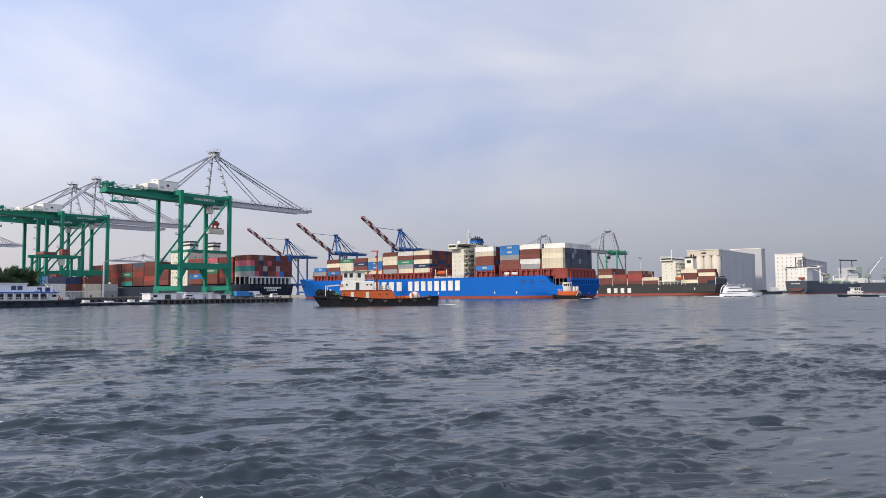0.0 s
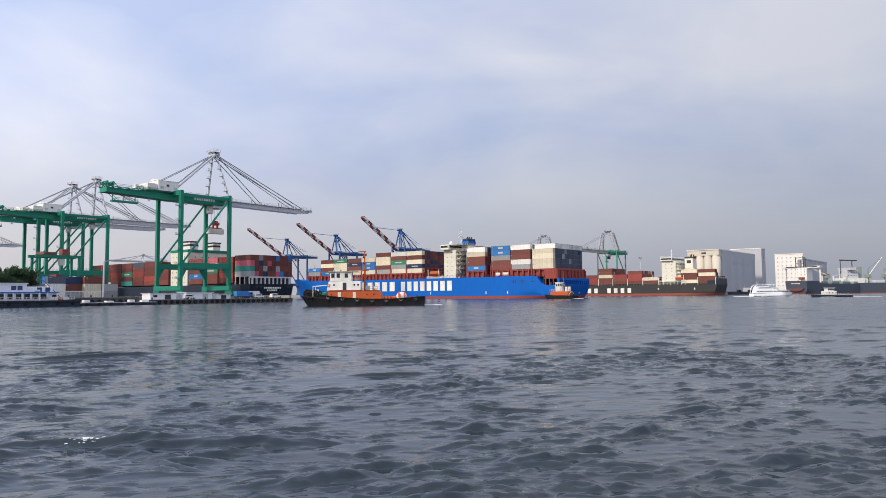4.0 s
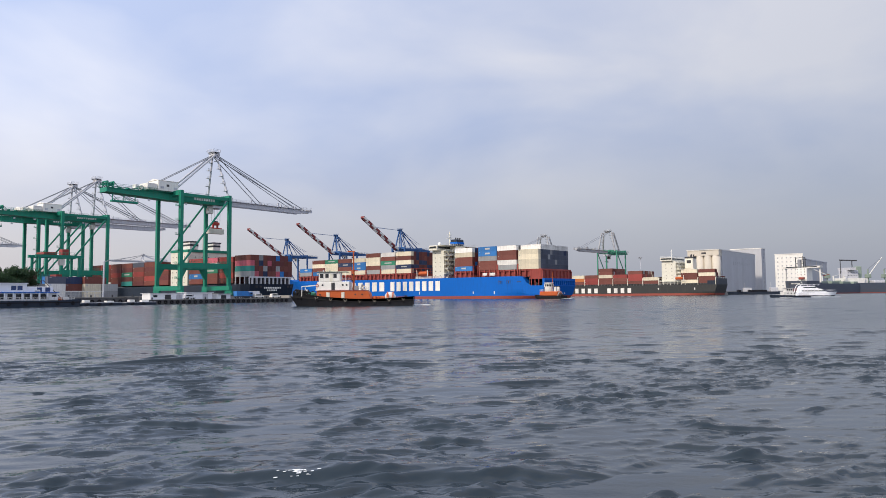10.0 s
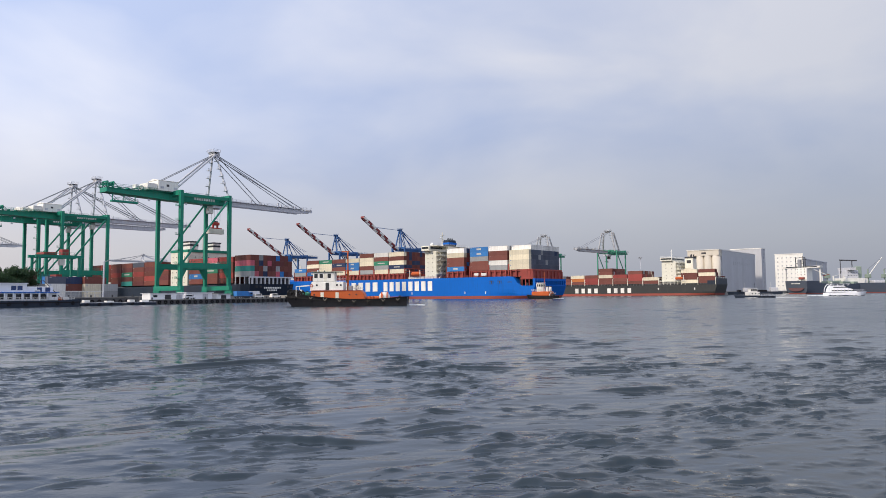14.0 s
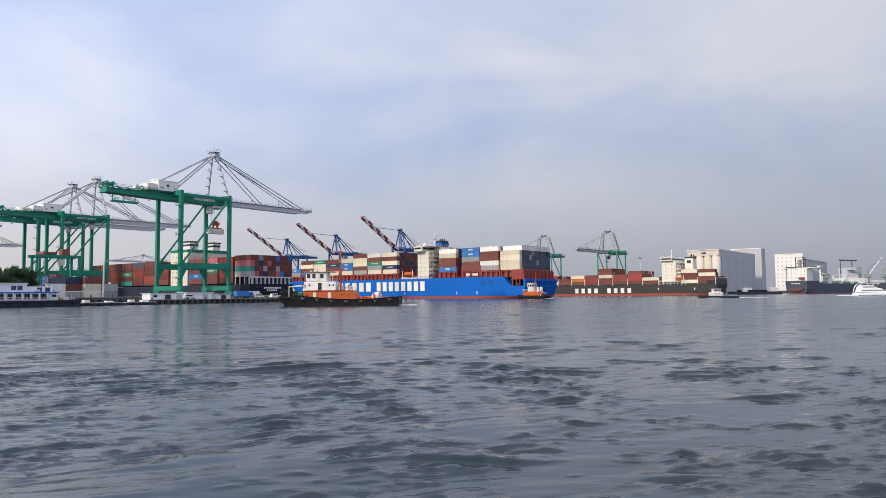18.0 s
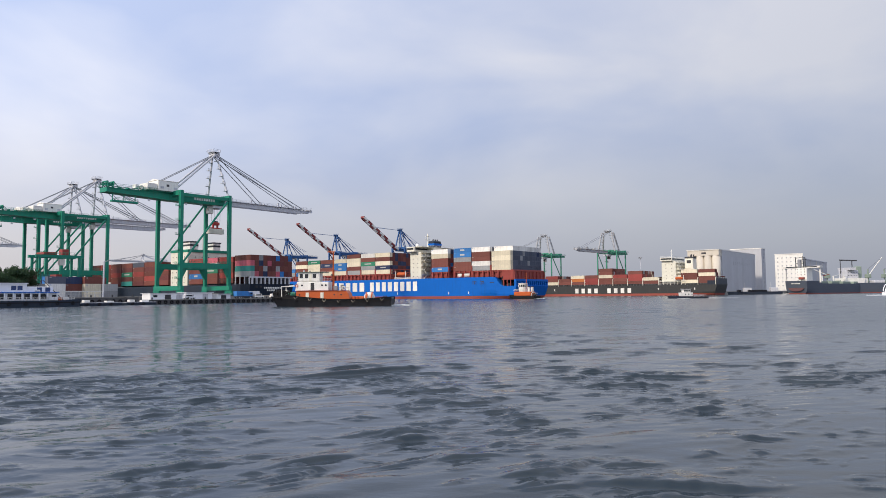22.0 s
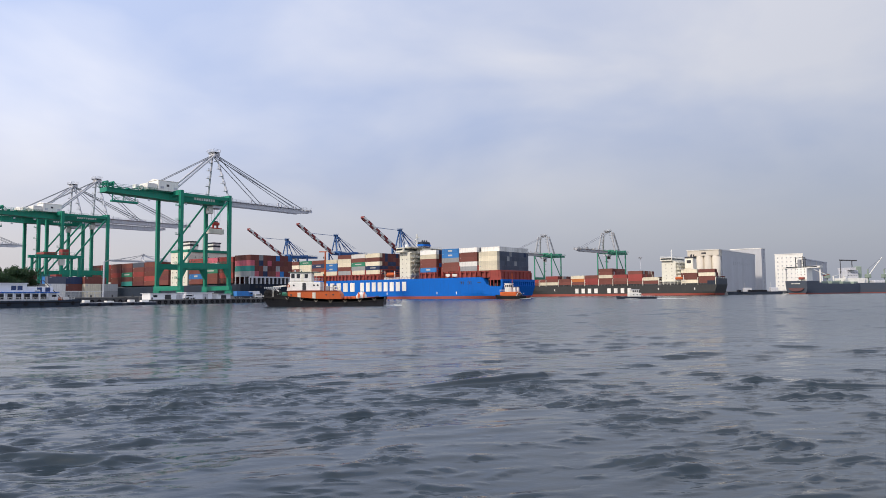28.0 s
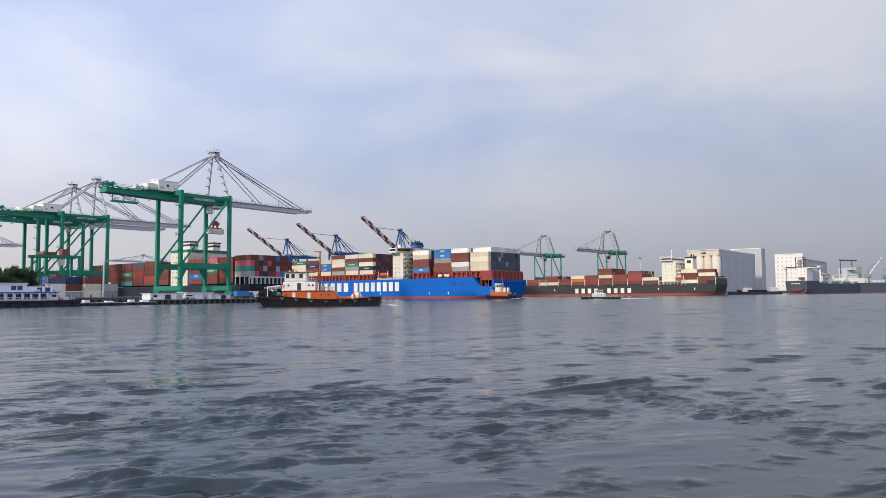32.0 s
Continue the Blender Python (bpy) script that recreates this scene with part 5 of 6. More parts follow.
    for x in (-2.6, 2.6):
        part("bollard", bar((x, 2.2, 1.6), (x, 2.2, 2.6), 0.4, n=8), STEEL, tg)
    wake = bmesh.new()
    r = random.Random(4)
    for i in range(60):
        y = -0.4 - 3.6 * r.random() ** 1.6
        x = r.uniform(-2.6, 2.6)
        w2, l2 = r.uniform(0.1, 0.35), r.uniform(0.2, 0.7)
        bx(wake, x - w2, x + w2, y - l2, y + l2, -0.1, 0.08 + 0.12 * r.random())
    part("wake_foam", wake, FOAM, tg)["kind"] = "stuff"
    return tg


TUG = tug()


# ---- the small tug at the ship's quarter ----
def small_tug():
    L, B = 15.5, 6.4
    tg = thing("tugboat", hb(300, 152), "small tugboat with orange hull sides and rounded white house", "tugboat")

    def deck(s):
        return 1.5 + 1.3 * max(0, s - 0.4) ** 1.5
    part("hull", hull_band(L, B, -0.8, 0.75, deck, 1.2, full_bow=True, stern=0.85, n=24, rows=3), HULL_BLACK, tg)
    part("bulwark", hull_band(L, B, 0.75, None, deck, 1.2, full_bow=True, stern=0.85, n=24, rows=3, top=True), HULL_BLACK, tg)
    for i in range(7):
        y = 1.5 + i * 1.9
        part("tyre_fender", ring(bmesh.new(), (-B / 2 - 0.1, y, 0.7), 0.38, 0.17, "x", 10, 5), RUBBER, tg)
    for x in (-2.2, -0.8, 0.8, 2.2):
        part("tyre_fender", ring(bmesh.new(), (x, -0.15, 0.8), 0.38, 0.17, "y", 10, 5), RUBBER, tg)
    part("deckhouse", box(-2.5, 2.5, 2.4, 12.2, 1.4, 3.6, 0.3), ORANGE, tg)
    bm = bar((0, 8.2, 3.6), (0, 8.2, 7.6), 4.2, n=12)
    wh = part("wheelhouse", bm, WHITE, tg, "rounded white wheelhouse")
    bm = bar((0, 8.2, 6.0), (0, 8.2, 7.1), 4.26, n=12)
    part("window_band", bm, GLASS, wh)
    part("roof", bar((0, 8.2, 7.6), (0, 8.2, 7.9), 4.7, n=12), WHITE, wh)
    for a in range(12):
        an = a * math.tau / 12
        part("window_mullion", bar((2.14 * math.cos(an), 8.2 + 2.14 * math.sin(an), 5.9), (2.14 * math.cos(an), 8.2 + 2.14 * math.sin(an), 7.2), 0.22), WHITE, wh)
    m = bar((0, 6.2, 5.0), (0, 6.2, 13.0), 0.32, n=6)
    rod(m, (-1.2, 6.2, 10.4), (1.2, 6.2, 10.4), 0.14)
    part("mast", m, ORANGE, tg)
    for x in (-1.6, 1.6):
        f = part("funnel", box(x - 0.5, x + 0.5, 3.2, 4.4, 3.4, 5.8, 0.15), WHITE, tg)
        part("funnel_cap", box(x - 0.45, x + 0.45, 3.3, 4.3, 5.8, 6.2), STEEL, f)
    part("towing_winch", bar((-1.2, 1.4, 2.0), (1.2, 1.4, 2.0), 1.0, n=10), STEEL, tg)
    ar = bmesh.new()
    pts = [Vector((2.6 * math.cos(a), 2.0, 1.4 + 1.9 * math.sin(a))) for a in np.linspace(0, math.pi, 9)]
    for p, q in zip(pts[:-1], pts[1:]):
        rod(ar, p, q, 0.2)
    part("towing_arch", ar, WHITE, tg)
    bm = railing(bmesh.new(), [(-2.2, 5.2, 3.8), (-2.2, 12.4, 3.8), (2.2, 12.4, 3.8)], 0.9, 1.0, 0.06)
    part("railing", bm, WHITE, tg)
    wake = bmesh.new()
    r = random.Random(5)
    for i in range(26):
        y = -0.3 - 2.5 * r.random() ** 1.5
        x = r.uniform(-3, 3)
        bx(wake, x - .2, x + .2, y - .4, y + .4, -0.1, 0.06 + 0.1 * r.random())
    part("wake_foam", wake, FOAM, tg)["kind"] = "stuff"
    return tg


TUG2 = small_tug()


# ---- white excursion boat and the pilot launch ----
def excursion_boat():
    L, B = 19.5, 5.2
    bo = thing("excursion_boat", pose(150, 360, 0, 0, 0, -90), "sleek white excursion boat with raked cabin and long windows", "boat")

    def deck(s):
        return 1.5 + 0.9 * max(0, s - 0.3) ** 1.3
    part("hull", hull_band(L, B, -0.6, None, deck, 2.6, full_bow=False, stern=0.9, n=26, rows=5, top=True), LIFTED_WHITE, bo)
    part("waterline_stripe", hull_band(L + 0.06, B + 0.08, -0.3, 0.35, deck, 2.4, full_bow=False, stern=0.9, n=26, rows=1), HULL_DARK, bo)

    def cabin(y0, y1, z0, z1, w, rf, rb):
        bm = bmesh.new()
        a = [(-w, y0, z0), (w, y0, z0), (w, y1, z0), (-w, y1, z0)]
        b = [(-w * .9, y0 + rb, z1), (w * .9, y0 + rb, z1), (w * .9, y1 - rf, z1), (-w * .9, y1 - rf, z1)]
        va, vb = [bm.verts.new(p) for p in a], [bm.verts.new(p) for p in b]
        bm.faces.new(va[::-1])
        bm.faces.new(vb)
        for i in range(4):
            bm.faces.new((va[i], va[(i + 1) % 4], vb[(i + 1) % 4], vb[i]))
        return bm
    c1 = part("cabin", cabin(1.2, 15.6, 1.7, 3.7, 2.3, 3.6, 0.6), LIFTED_WHITE, bo)
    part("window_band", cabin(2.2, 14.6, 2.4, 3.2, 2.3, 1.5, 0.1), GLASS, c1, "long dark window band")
    c2 = part("upper_cabin", cabin(1.6, 11.0, 3.7, 5.2, 1.9, 2.6, 0.8), LIFTED_WHITE, bo)
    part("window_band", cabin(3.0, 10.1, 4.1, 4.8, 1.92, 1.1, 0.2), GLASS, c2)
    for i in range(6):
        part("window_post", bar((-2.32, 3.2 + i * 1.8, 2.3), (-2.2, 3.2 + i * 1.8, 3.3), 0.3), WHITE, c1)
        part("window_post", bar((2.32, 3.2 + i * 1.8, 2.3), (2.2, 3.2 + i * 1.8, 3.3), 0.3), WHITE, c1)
    part("sun_roof", box(-1.9, 1.9, 2.0, 11.8, 5.9, 6.1, 0.08), LIFTED_WHITE, bo, "long white roof over the upper deck")
    for x in (-1.8, 1.8):
        ar = bmesh.new()
        pts = [Vector((x, 0.3 + 2.6 * (1 - math.cos(a)), 2.0 + 4.0 * math.sin(a))) for a in np.linspace(0, math.pi / 2, 8)]
        for p, q in zip(pts[:-1], pts[1:]):
            rod(ar, p, q, 0.2, 0.32)
        part("stern_arch", ar, LIFTED_WHITE, bo, "curved white arch rising from the stern")
        for y in (5.2, 8.0, 10.6):
            part("roof_post", bar((x, y, 5.1), (x, y + 0.3, 5.9), 0.14), LIFTED_WHITE, bo)
    m = bar((0, 3.6, 6.0), (0, 3.0, 7.6), 0.18, n=6)
    rod(m, (-0.9, 3.2, 6.8), (0.9, 3.2, 6.8), 0.1)
    part("mast", m, WHITE, bo)
    bm = railing(bmesh.new(), [(-2.2, 13, 2.1), (-1.4, 17.5, 2.3), (0, 20.6, 2.4), (1.4, 17.5, 2.3), (2.2, 13, 2.1)], 0.8, 1.0, 0.05)
    part("bow_railing", bm, SILVER, bo)
    wake = bmesh.new()
    r = random.Random(6)
    for i in range(70):
        y = -0.3 - 8 * r.random() ** 1.5
        x = r.uniform(-2.6, 2.6)
        bx(wake, x - .25, x + .25, y - .6, y + .6, -0.1, 0.06 + 0.2 * r.random())
    for i in range(30):
        y = r.uniform(2, 17)
        sg = r.choice((-1, 1))
        bx(wake, sg * 2.8 - .2, sg * 2.8 + .2, y - .5, y + .5, -0.1, 0.06 + 0.12 * r.random())
    part("wake_foam", wake, FOAM, bo)["kind"] = "stuff"
    return bo


BOAT = excursion_boat()


def launch():
    L, B = 16.0, 4.2
    bo = thing("pilot_launch", pose(179, 300, 0, 0, 0, 90), "low dark-hulled launch with a small white cabin", "boat")

    def deck(s):
        return 0.75 + 0.9 * max(0, s - 0.45) ** 1.3
    part("hull", hull_band(L, B, -0.6, None, deck, 1.4, full_bow=False, stern=0.9, n=24, rows=4, top=True), HULL_DARK, bo)
    cb = part("cabin", box(-1.6, 1.6, 6.4, 11.6, 0.9, 2.5, 0.15), WHITE, bo)
    wh = part("wheelhouse", box(-1.4, 1.4, 7.4, 10.4, 2.5, 3.9, 0.12), WHITE, bo)
    part("roof", box(-1.6, 1.6, 7.1, 10.8, 3.9, 4.05), SILVER, wh)
    for y in (7.7, 8.6, 9.5):
        part("window", box(-1.46, -1.36, y, y + 0.65, 2.95, 3.65), GLASS, wh)
        part("window", box(1.36, 1.46, y, y + 0.65, 2.95, 3.65), GLASS, wh)
    for y in (6.9, 8.3, 9.7):
        part("porthole", bar((-1.66, y, 1.8), (-1.5, y, 1.8), 0.5, n=8), GLASS, cb)
        part("porthole", bar((1.66, y, 1.8), (1.5, y, 1.8), 0.5, n=8), GLASS, cb)
    m = bar((0, 8.2, 4.0), (0, 8.0, 6.4), 0.16, n=6)
    rod(m, (-0.8, 8.1, 5.5), (0.8, 8.1, 5.5), 0.1)
    part("mast", m, STEEL, bo)
    for i in range(6):
        for sg in (-1, 1):
            part("tyre_fender", ring(bmesh.new(), (sg * (B / 2 + 0.06), 1.4 + i * 1.8, 0.5), 0.27, 0.12, "x", 9, 5), RUBBER, bo)
    for sg in (-1, 1):
        part("railing", railing(bmesh.new(), [(sg * 1.7, 1, 0.8), (sg * 1.9, 6, 0.8)], 0.8, 1.0, 0.05), SILVER, bo)
    wake = bmesh.new()
    r = random.Random(7)
    for i in range(80):
        d = r.random() ** 1.3
        y = -0.2 - 13 * d
        x = r.uniform(-1.4, 1.4) * (1 + d)
        bx(wake, x - .2, x + .2, y - .7, y + .7, -0.1, 0.05 + 0.16 * r.random() * (1 - d))
    for i in range(16):
        bx(wake, -2.5, -2.1, 8 + i * .35, 8.4 + i * .35, -0.1, 0.05 + 0.15 * r.random())
    part("wake_foam", wake, FOAM, bo)["kind"] = "stuff"
    return bo


LAUNCH = launch()


# ---- across the channel: silos, headhouse, hall ----
def silos():
    si = thing("grain_silo", hb(640, 187.5, 2.5), "long block of pale concrete grain silos with roof gallery", "silo")
    R = 3.55
    H = 32.4
    cyl = mesh_of("silo_cell", bar((0, 0, 0), (0, 0, H), 2 * R, n=20), SILO)
    for p in cyl.polygons:
        p.use_smooth = len(p.vertices) == 4
    for i in range(4):
        moved(part("silo_cell", cyl, None, si), R, R + i * 2 * R, 0)
    grey = mesh_of("silo_cell", bar((0, 0, 0), (0, 0, H), 2 * R, n=20), SILO_GREY)
    for p in grey.polygons:
        p.use_smooth = len(p.vertices) == 4
    for i in range(1, 17):
        moved(part("silo_cell", grey, None, si), R + i * 2 * R, R, 0)
    for i in range(16):
        x = 2.4 * R + i * 7.02
        part("wall_panel", box(x, x + 6.9, -0.1, R, 0, H), SILO_GREY, si, "flush grey concrete panel before the cells")
    part("gallery_side", box(2.4 * R, 121.9, -0.14, 0.32, H, H + 4.9), SILO_GREY, si)
    part("core", box(R, 120, R, 28.4 - R, 0, H), SILO, si)
    part("gallery", box(0.2, 122, 0.3, 28.2, H, H + 5.0, 0.1), SILO, si, "flat-roofed conveyor gallery over the cells")
    part("roof_edge", box(-0.3, 122.4, -0.2, 28.8, H + 5.0, H + 5.6), WHITE, si)
    wm = mesh_of("window", box(-0.4, 0.4, -0.06, 0.06, -1.5, 1.5), MID_GREY)
    for i in range(8):
        moved(part("window", wm, None, si), 44 + i * 7.1, -0.12, 26.5)
    part("sign_panel", box(0.1, 0.22, 11.5, 15.5, H + 1.6, H + 3.2), STEEL, si)
    tw = thing("silo_headhouse", hb(795, 189, 2.5), "tall pale concrete headhouse slab behind the silos", "building")
    part("tower", box(0, 16, 0, 32, 0, 45.4, 0.1), SILO_GREY, tw)
    part("roof_edge", box(-0.3, 16.3, -0.3, 32.3, 45.4, 46.2), WHITE, tw)
    part("stair_shaft", box(16, 22, 2, 10, 0, 42.0), SILO_GREY, tw)
    for k in range(9):
        moved(part("window", wm, None, tw), 8, -0.05, 5 + k * 4.4)


silos()


def hall():
    ha = thing("warehouse", hb(880, 165.2, 2.5), "pale multi-storey warehouse with rows of small windows", "building")
    part("wall_front", box(0, 1.0, 0, 29.6, 0, 42.0), WHITE, ha)
    part("body", box(1.0, 150, 0, 29.6, 0, 36.0), SILO_GREY, ha)
    part("parapet", box(-0.3, 1.3, -0.3, 29.9, 42.0, 43.0), WHITE, ha)
    part("roof", box(1.0, 150.5, -0.4, 30, 36.0, 37.2), SILVER, ha)
    wm = mesh_of("window", box(-0.08, 0.08, -0.6, 0.6, -0.6, 0.6), PALE_GLASS)
    for r in range(8):
        for c in range(6):
            moved(part("window", wm, None, ha), -0.03, 3 + c * 4.7, 6 + r * 4.6)
    for r in range(4):
        part("wall_rib", box(8 + r * 36, 9.2 + r * 36, -0.25, 0, 0, 36), SILO, ha)


hall()


def stern_bulker():
    """A laden bulk carrier seen over its stern."""
    sh = thing("bulk_carrier", hb(700, 138, 0, -103), "dark-hulled bulk carrier with white aft house, moored beyond the silos", "ship")
    L, B = 150.0, 19.0

    def deck(s):
        return 11.6 - 2.4 * min(1, max(0, s - 0.18) / 0.04) + 3 * max(0, s - 0.9) * 10
    part("hull", hull_band(L, B, 0.4, None, deck, 6, rows=5, n=36, top=True), HULL_GREY, sh)
    part("boot_topping", hull_band(L, B, -2.0, 0.4, deck, 6, rows=2, n=36), BOOT_RED, sh)
    for i in range(8):
        part("name_block", box(-4 + i, -3.3 + i, -0.1, 0.05, 8.6, 9.5), WHITE, sh)
    dh = part("deckhouse", box(-3.0, 6.5, 8, 20, 10, 23.4, 0.15), WHITE, sh)
    for k in range(5):
        windows(dh, 3, -1.4, 7.97, 12 + k * 2.6, 3.0, (0.7, 0.7), "y")
        windows(dh, 3, -3.02, 10.6, 12 + k * 2.6, 3.4, (0.7, 0.7))
    br = part("bridge", box(-16.5, 16.5, 12, 18, 23.4, 25.2, 0.1), WHITE, sh)
    for x in (-16, 15):
        part("bridge_wing_support", bar((x + .5, 15, 10), (x + .5, 15, 23.4), 1.2), WHITE, br)
    part("bridge_window", box(-14, 14, 11.94, 12.1, 24.1, 24.9), GLASS, br)
    fn = part("funnel", box(-2.2, 0.6, 9.5, 12.5, 24, 31.5, 0.4), MID_GREY, sh)
    bm = bmesh.new()
    for x in (-4.2, 2.4, 4.2):
        rod(bm, (x, 11, 24), (x, 11, 33.5), 0.6)
    for z in (28, 33):
        rod(bm, (-4.4, 11, z), (4.4, 11, z), 0.5)
    part("signal_frame", bm, STEEL, sh)
    m = bar((0, 16, 25), (0, 16, 34.6), 0.5, n=6)
    rod(m, (-3.4, 16, 31.5), (3.4, 16, 31.5), 0.3)
    part("mast", m, STEEL, sh)
    part("lifeboat", box(1, 5, 2.5, 8, 12.6, 15, 0.7), BOOT_RED, sh, "faded red lifeboat on the stern ramp")
    bm = railing(bmesh.new(), [(-9.2, 0.6, 11.6), (9.2, 0.6, 11.6)], 1.1, 1.6, 0.1)
    part("railing", bm, WHITE, sh)
    # the faded red bottom paint shows under the round of the stern
    bm = bmesh.new()
    edge = [(6.8 * math.cos(a), 5.2 + 3.2 * math.sin(a)) for a in np.linspace(math.pi, math.tau, 13)]
    fa, fb = [bm.verts.new((x, -0.08, z)) for x, z in edge], [bm.verts.new((x, 2.6, z)) for x, z in edge]
    bm.faces.new(fa)
    bm.faces.new(fb[::-1])
    for i in range(13):
        bm.faces.new((fa[i], fb[i], fb[(i + 1) % 13], fa[(i + 1) % 13]))
    bmesh.ops.recalc_face_normals(bm, faces=bm.faces)
    part("stern_bottom", bm, RUST, sh, "faded red bottom paint under the stern")
    for k in range(4):
        part("hatch_cover", box(-7, 7, 34 + k * 26, 52 + k * 26, 9, 11.4, 0.2), GREY_GREEN, sh)
    for k in range(3):
        ps = part("deck_crane_post", bar((0, 55.5 + k * 26, 9), (0, 55.5 + k * 26, 17), 1.6, n=8), WHITE, sh)
        part("crane_jib", bar((0, 55.5 + k * 26, 16.5), (0, 72 + k * 26, 18.5), 0.8, n=6), STRIPE if k == 0 else WHITE, ps)


stern_bulker()


def side_bulker():
    sh = thing("general_cargo_ship", pose(499, 716, 0, 0, 0, 90), "grey-green cargo ship with derricks and dark hull, moored", "ship")
    L, B = 124.0, 22.0

    def deck(s):
        return 10.0 + 2 * min(1, max(0, s - 0.86) / 0.03) + 1.2 * max(0, 0.2 - s) * 5
    part("hull", hull_band(L, B, 0.3, None, deck, 6, rows=5, n=40, top=True), HULL_GREY, sh)
    part("boot_topping", hull_band(L, B, -2.0, 0.3, deck, 6, rows=2, n=40), BOOT_RED, sh)
    dh = part("deckhouse", box(-7, 7, 76, 88, 10, 23, 0.15), SILVER, sh)
    for k in range(4):
        windows(dh, 4, -7.03, 77.6, 12 + k * 2.8, 2.8, (0.8, 0.7))
        windows(dh, 4, 7.03, 77.6, 12 + k * 2.8, 2.8, (0.8, 0.7))
    part("bridge", box(-10.5, 10.5, 80, 87, 23, 25.6, 0.1), SILVER, sh)
    part("funnel", box(-3, 3, 70, 75, 12, 27, 0.3), GREY_GREEN, sh)
    part("accommodation", box(-8, 8, 70, 92, 10, 15, 0.1), WHITE, sh)
    gm = bmesh.new()
    rod(gm, (0, 90, 15), (0, 90, 33.5), 0.8, n=6)
    rod(gm, (0, 73, 33), (0, 91, 33.6), 1.0, 1.2)
    rod(gm, (0, 78, 25.6), (0, 78, 33), 0.6)
    part("signal_gantry", gm, STEEL, sh, "dark steel gantry over the bridge")
    for i, y in enumerate((62, 45, 26, 104)):
        ps = part("derrick_post", bar((0, y, 9.5), (0, y, 20 if i > 2 else 24), 1.4, n=8), GREY_GREEN, sh)
        part("crane_house", box(-2.4, 2.4, y - 2.2, y + 2.2, 15, 19, 0.3), GREY_GREEN, ps)
        tip = (0, y - 15 if i < 3 else y + 13, 36 if i < 3 else 24)
        part("derrick_boom", bar((0, y - 1, 18), tip, 1.0, n=6), WHITE, ps, "slender white derrick boom")
        part("topping_wire", bar((0, y, 24 if i < 3 else 20), tip, 0.15, n=4), STEEL, ps)
    for k, (y0, y1) in enumerate(((6, 22), (30, 42), (49, 60), (94, 101))):
        part("hatch_cover", box(-7, 7, y0, y1, 10, 12.6, 0.2), GREY_GREEN if k % 2 else SILVER, sh)
    bm = railing(bmesh.new(), [(10.8, 10, 10), (10.8, 104, 10)], 1.1, 2.5, 0.1)
    part("railing", bm, WHITE, sh)
    for y in (4, 66):
        part("fore_house", box(-6, 6, y, y + 4, 10, 14.5), WHITE, sh)


side_bulker()


def barge(place, L, label):
    bg = thing("work_barge", place, label, "barge")

    def deck(s):
        return 2.2
    part("hull", hull_band(L, 9, -0.8, None, deck, 1.0, rows=3, n=20, top=True), HULL_DARK, bg)
    part("cabin", box(-3, 3, 3, 9, 2.2, 5.6, 0.15), SILVER, bg)
    part("hopper", box(-3.4, 3.4, 12, L - 8, 2.2, 3.8, 0.2), HULL_BLACK, bg)
    part("mast", bar((0, 8, 5.6), (0, 8, 10), 0.2, n=6), WHITE, bg)
    return bg


barge(pose(286, 590, 0, 0, 0, 80), 34, "dark low work barge moored under the silos")
barge(pose(268, 600, 0, 0, 0, 84), 22, "small dark barge moored beside the quay")


# ---- far terminal: yard stacks, lamp masts ----
def lamp_mast(place, h):
    lm = thing("light_mast", place, "tall grey yard light mast with a lamp crown", "light mast", "yard light masts")
    part("pole", bar((0, 0, 0), (0, 0, h), 0.55, n=8), SILVER, lm)
    part("crown", bar((0, 0, h - 0.3), (0, 0, h + 0.5), 2.2, n=8), SILVER, lm)
    for i in range(6):
        a = i * math.tau / 6
        part("floodlight", box(1.2 * math.cos(a) - .35, 1.2 * math.cos(a) + .35, 1.2 * math.sin(a) - .35, 1.2 * math.sin(a) + .35, h - 0.5, h + 0.1), STEEL, lm)
    return lm


mast0 = lamp_mast(hb(600, 244.3, 2.5), 31)
for v, u in ((650, 300), (640, 420), (700, 560), (660, 500)):
    copy_thing(mast0, hb(v, u, 2.5))
FAR = [(590, 224, 3), (590, 237, 4), (592, 250, 3)] + [(600 + 16 * (i % 3), 270 + 19 * i, 3 + (i * 7) % 3) for i in range(16)]
for i, (v, u, n) in enumerate(FAR):
    pk = mixed_pick(300 + i, "bbrcuygo")
    bay(hb(v, u, 2.5), 12.19, [n, n, max(1, n - 1), n, n - 1, n], "".join(pk(9, t) for t in range(n)), pk, word="far terminal yard")


# ---- the pier's end: sheds, trucks, boxes, fenders, crane for the yard, trees ----
for i in range(38):
    v = 106 + i * 2.45
    tyre = new("tyre_fender", mesh_of("tyre_fender", ring(bmesh.new(), (0, 0, 0), 0.5, 0.24, "y", 12, 6), RUBBER))
    tyre.matrix_world = hb(v, 240.3, 1.35 if v < 130 else 0.75)
    tagged(tyre, "black rubber tyre fender hung on the pier wall", "fender", "tyre fenders along the pier")
    if i % 3 == 0:
        bl = new("bollard", mesh_of("bollard", bar((0, 0, 0), (0, 0, 0.8), 0.5, n=8), STEEL))
        bl.matrix_world = hb(v, 241.2, 2.88 if v < 130 else 1.78)
        tagged(bl, "squat dark iron mooring bollard on the pier", "bollard", "bollards along the pier")


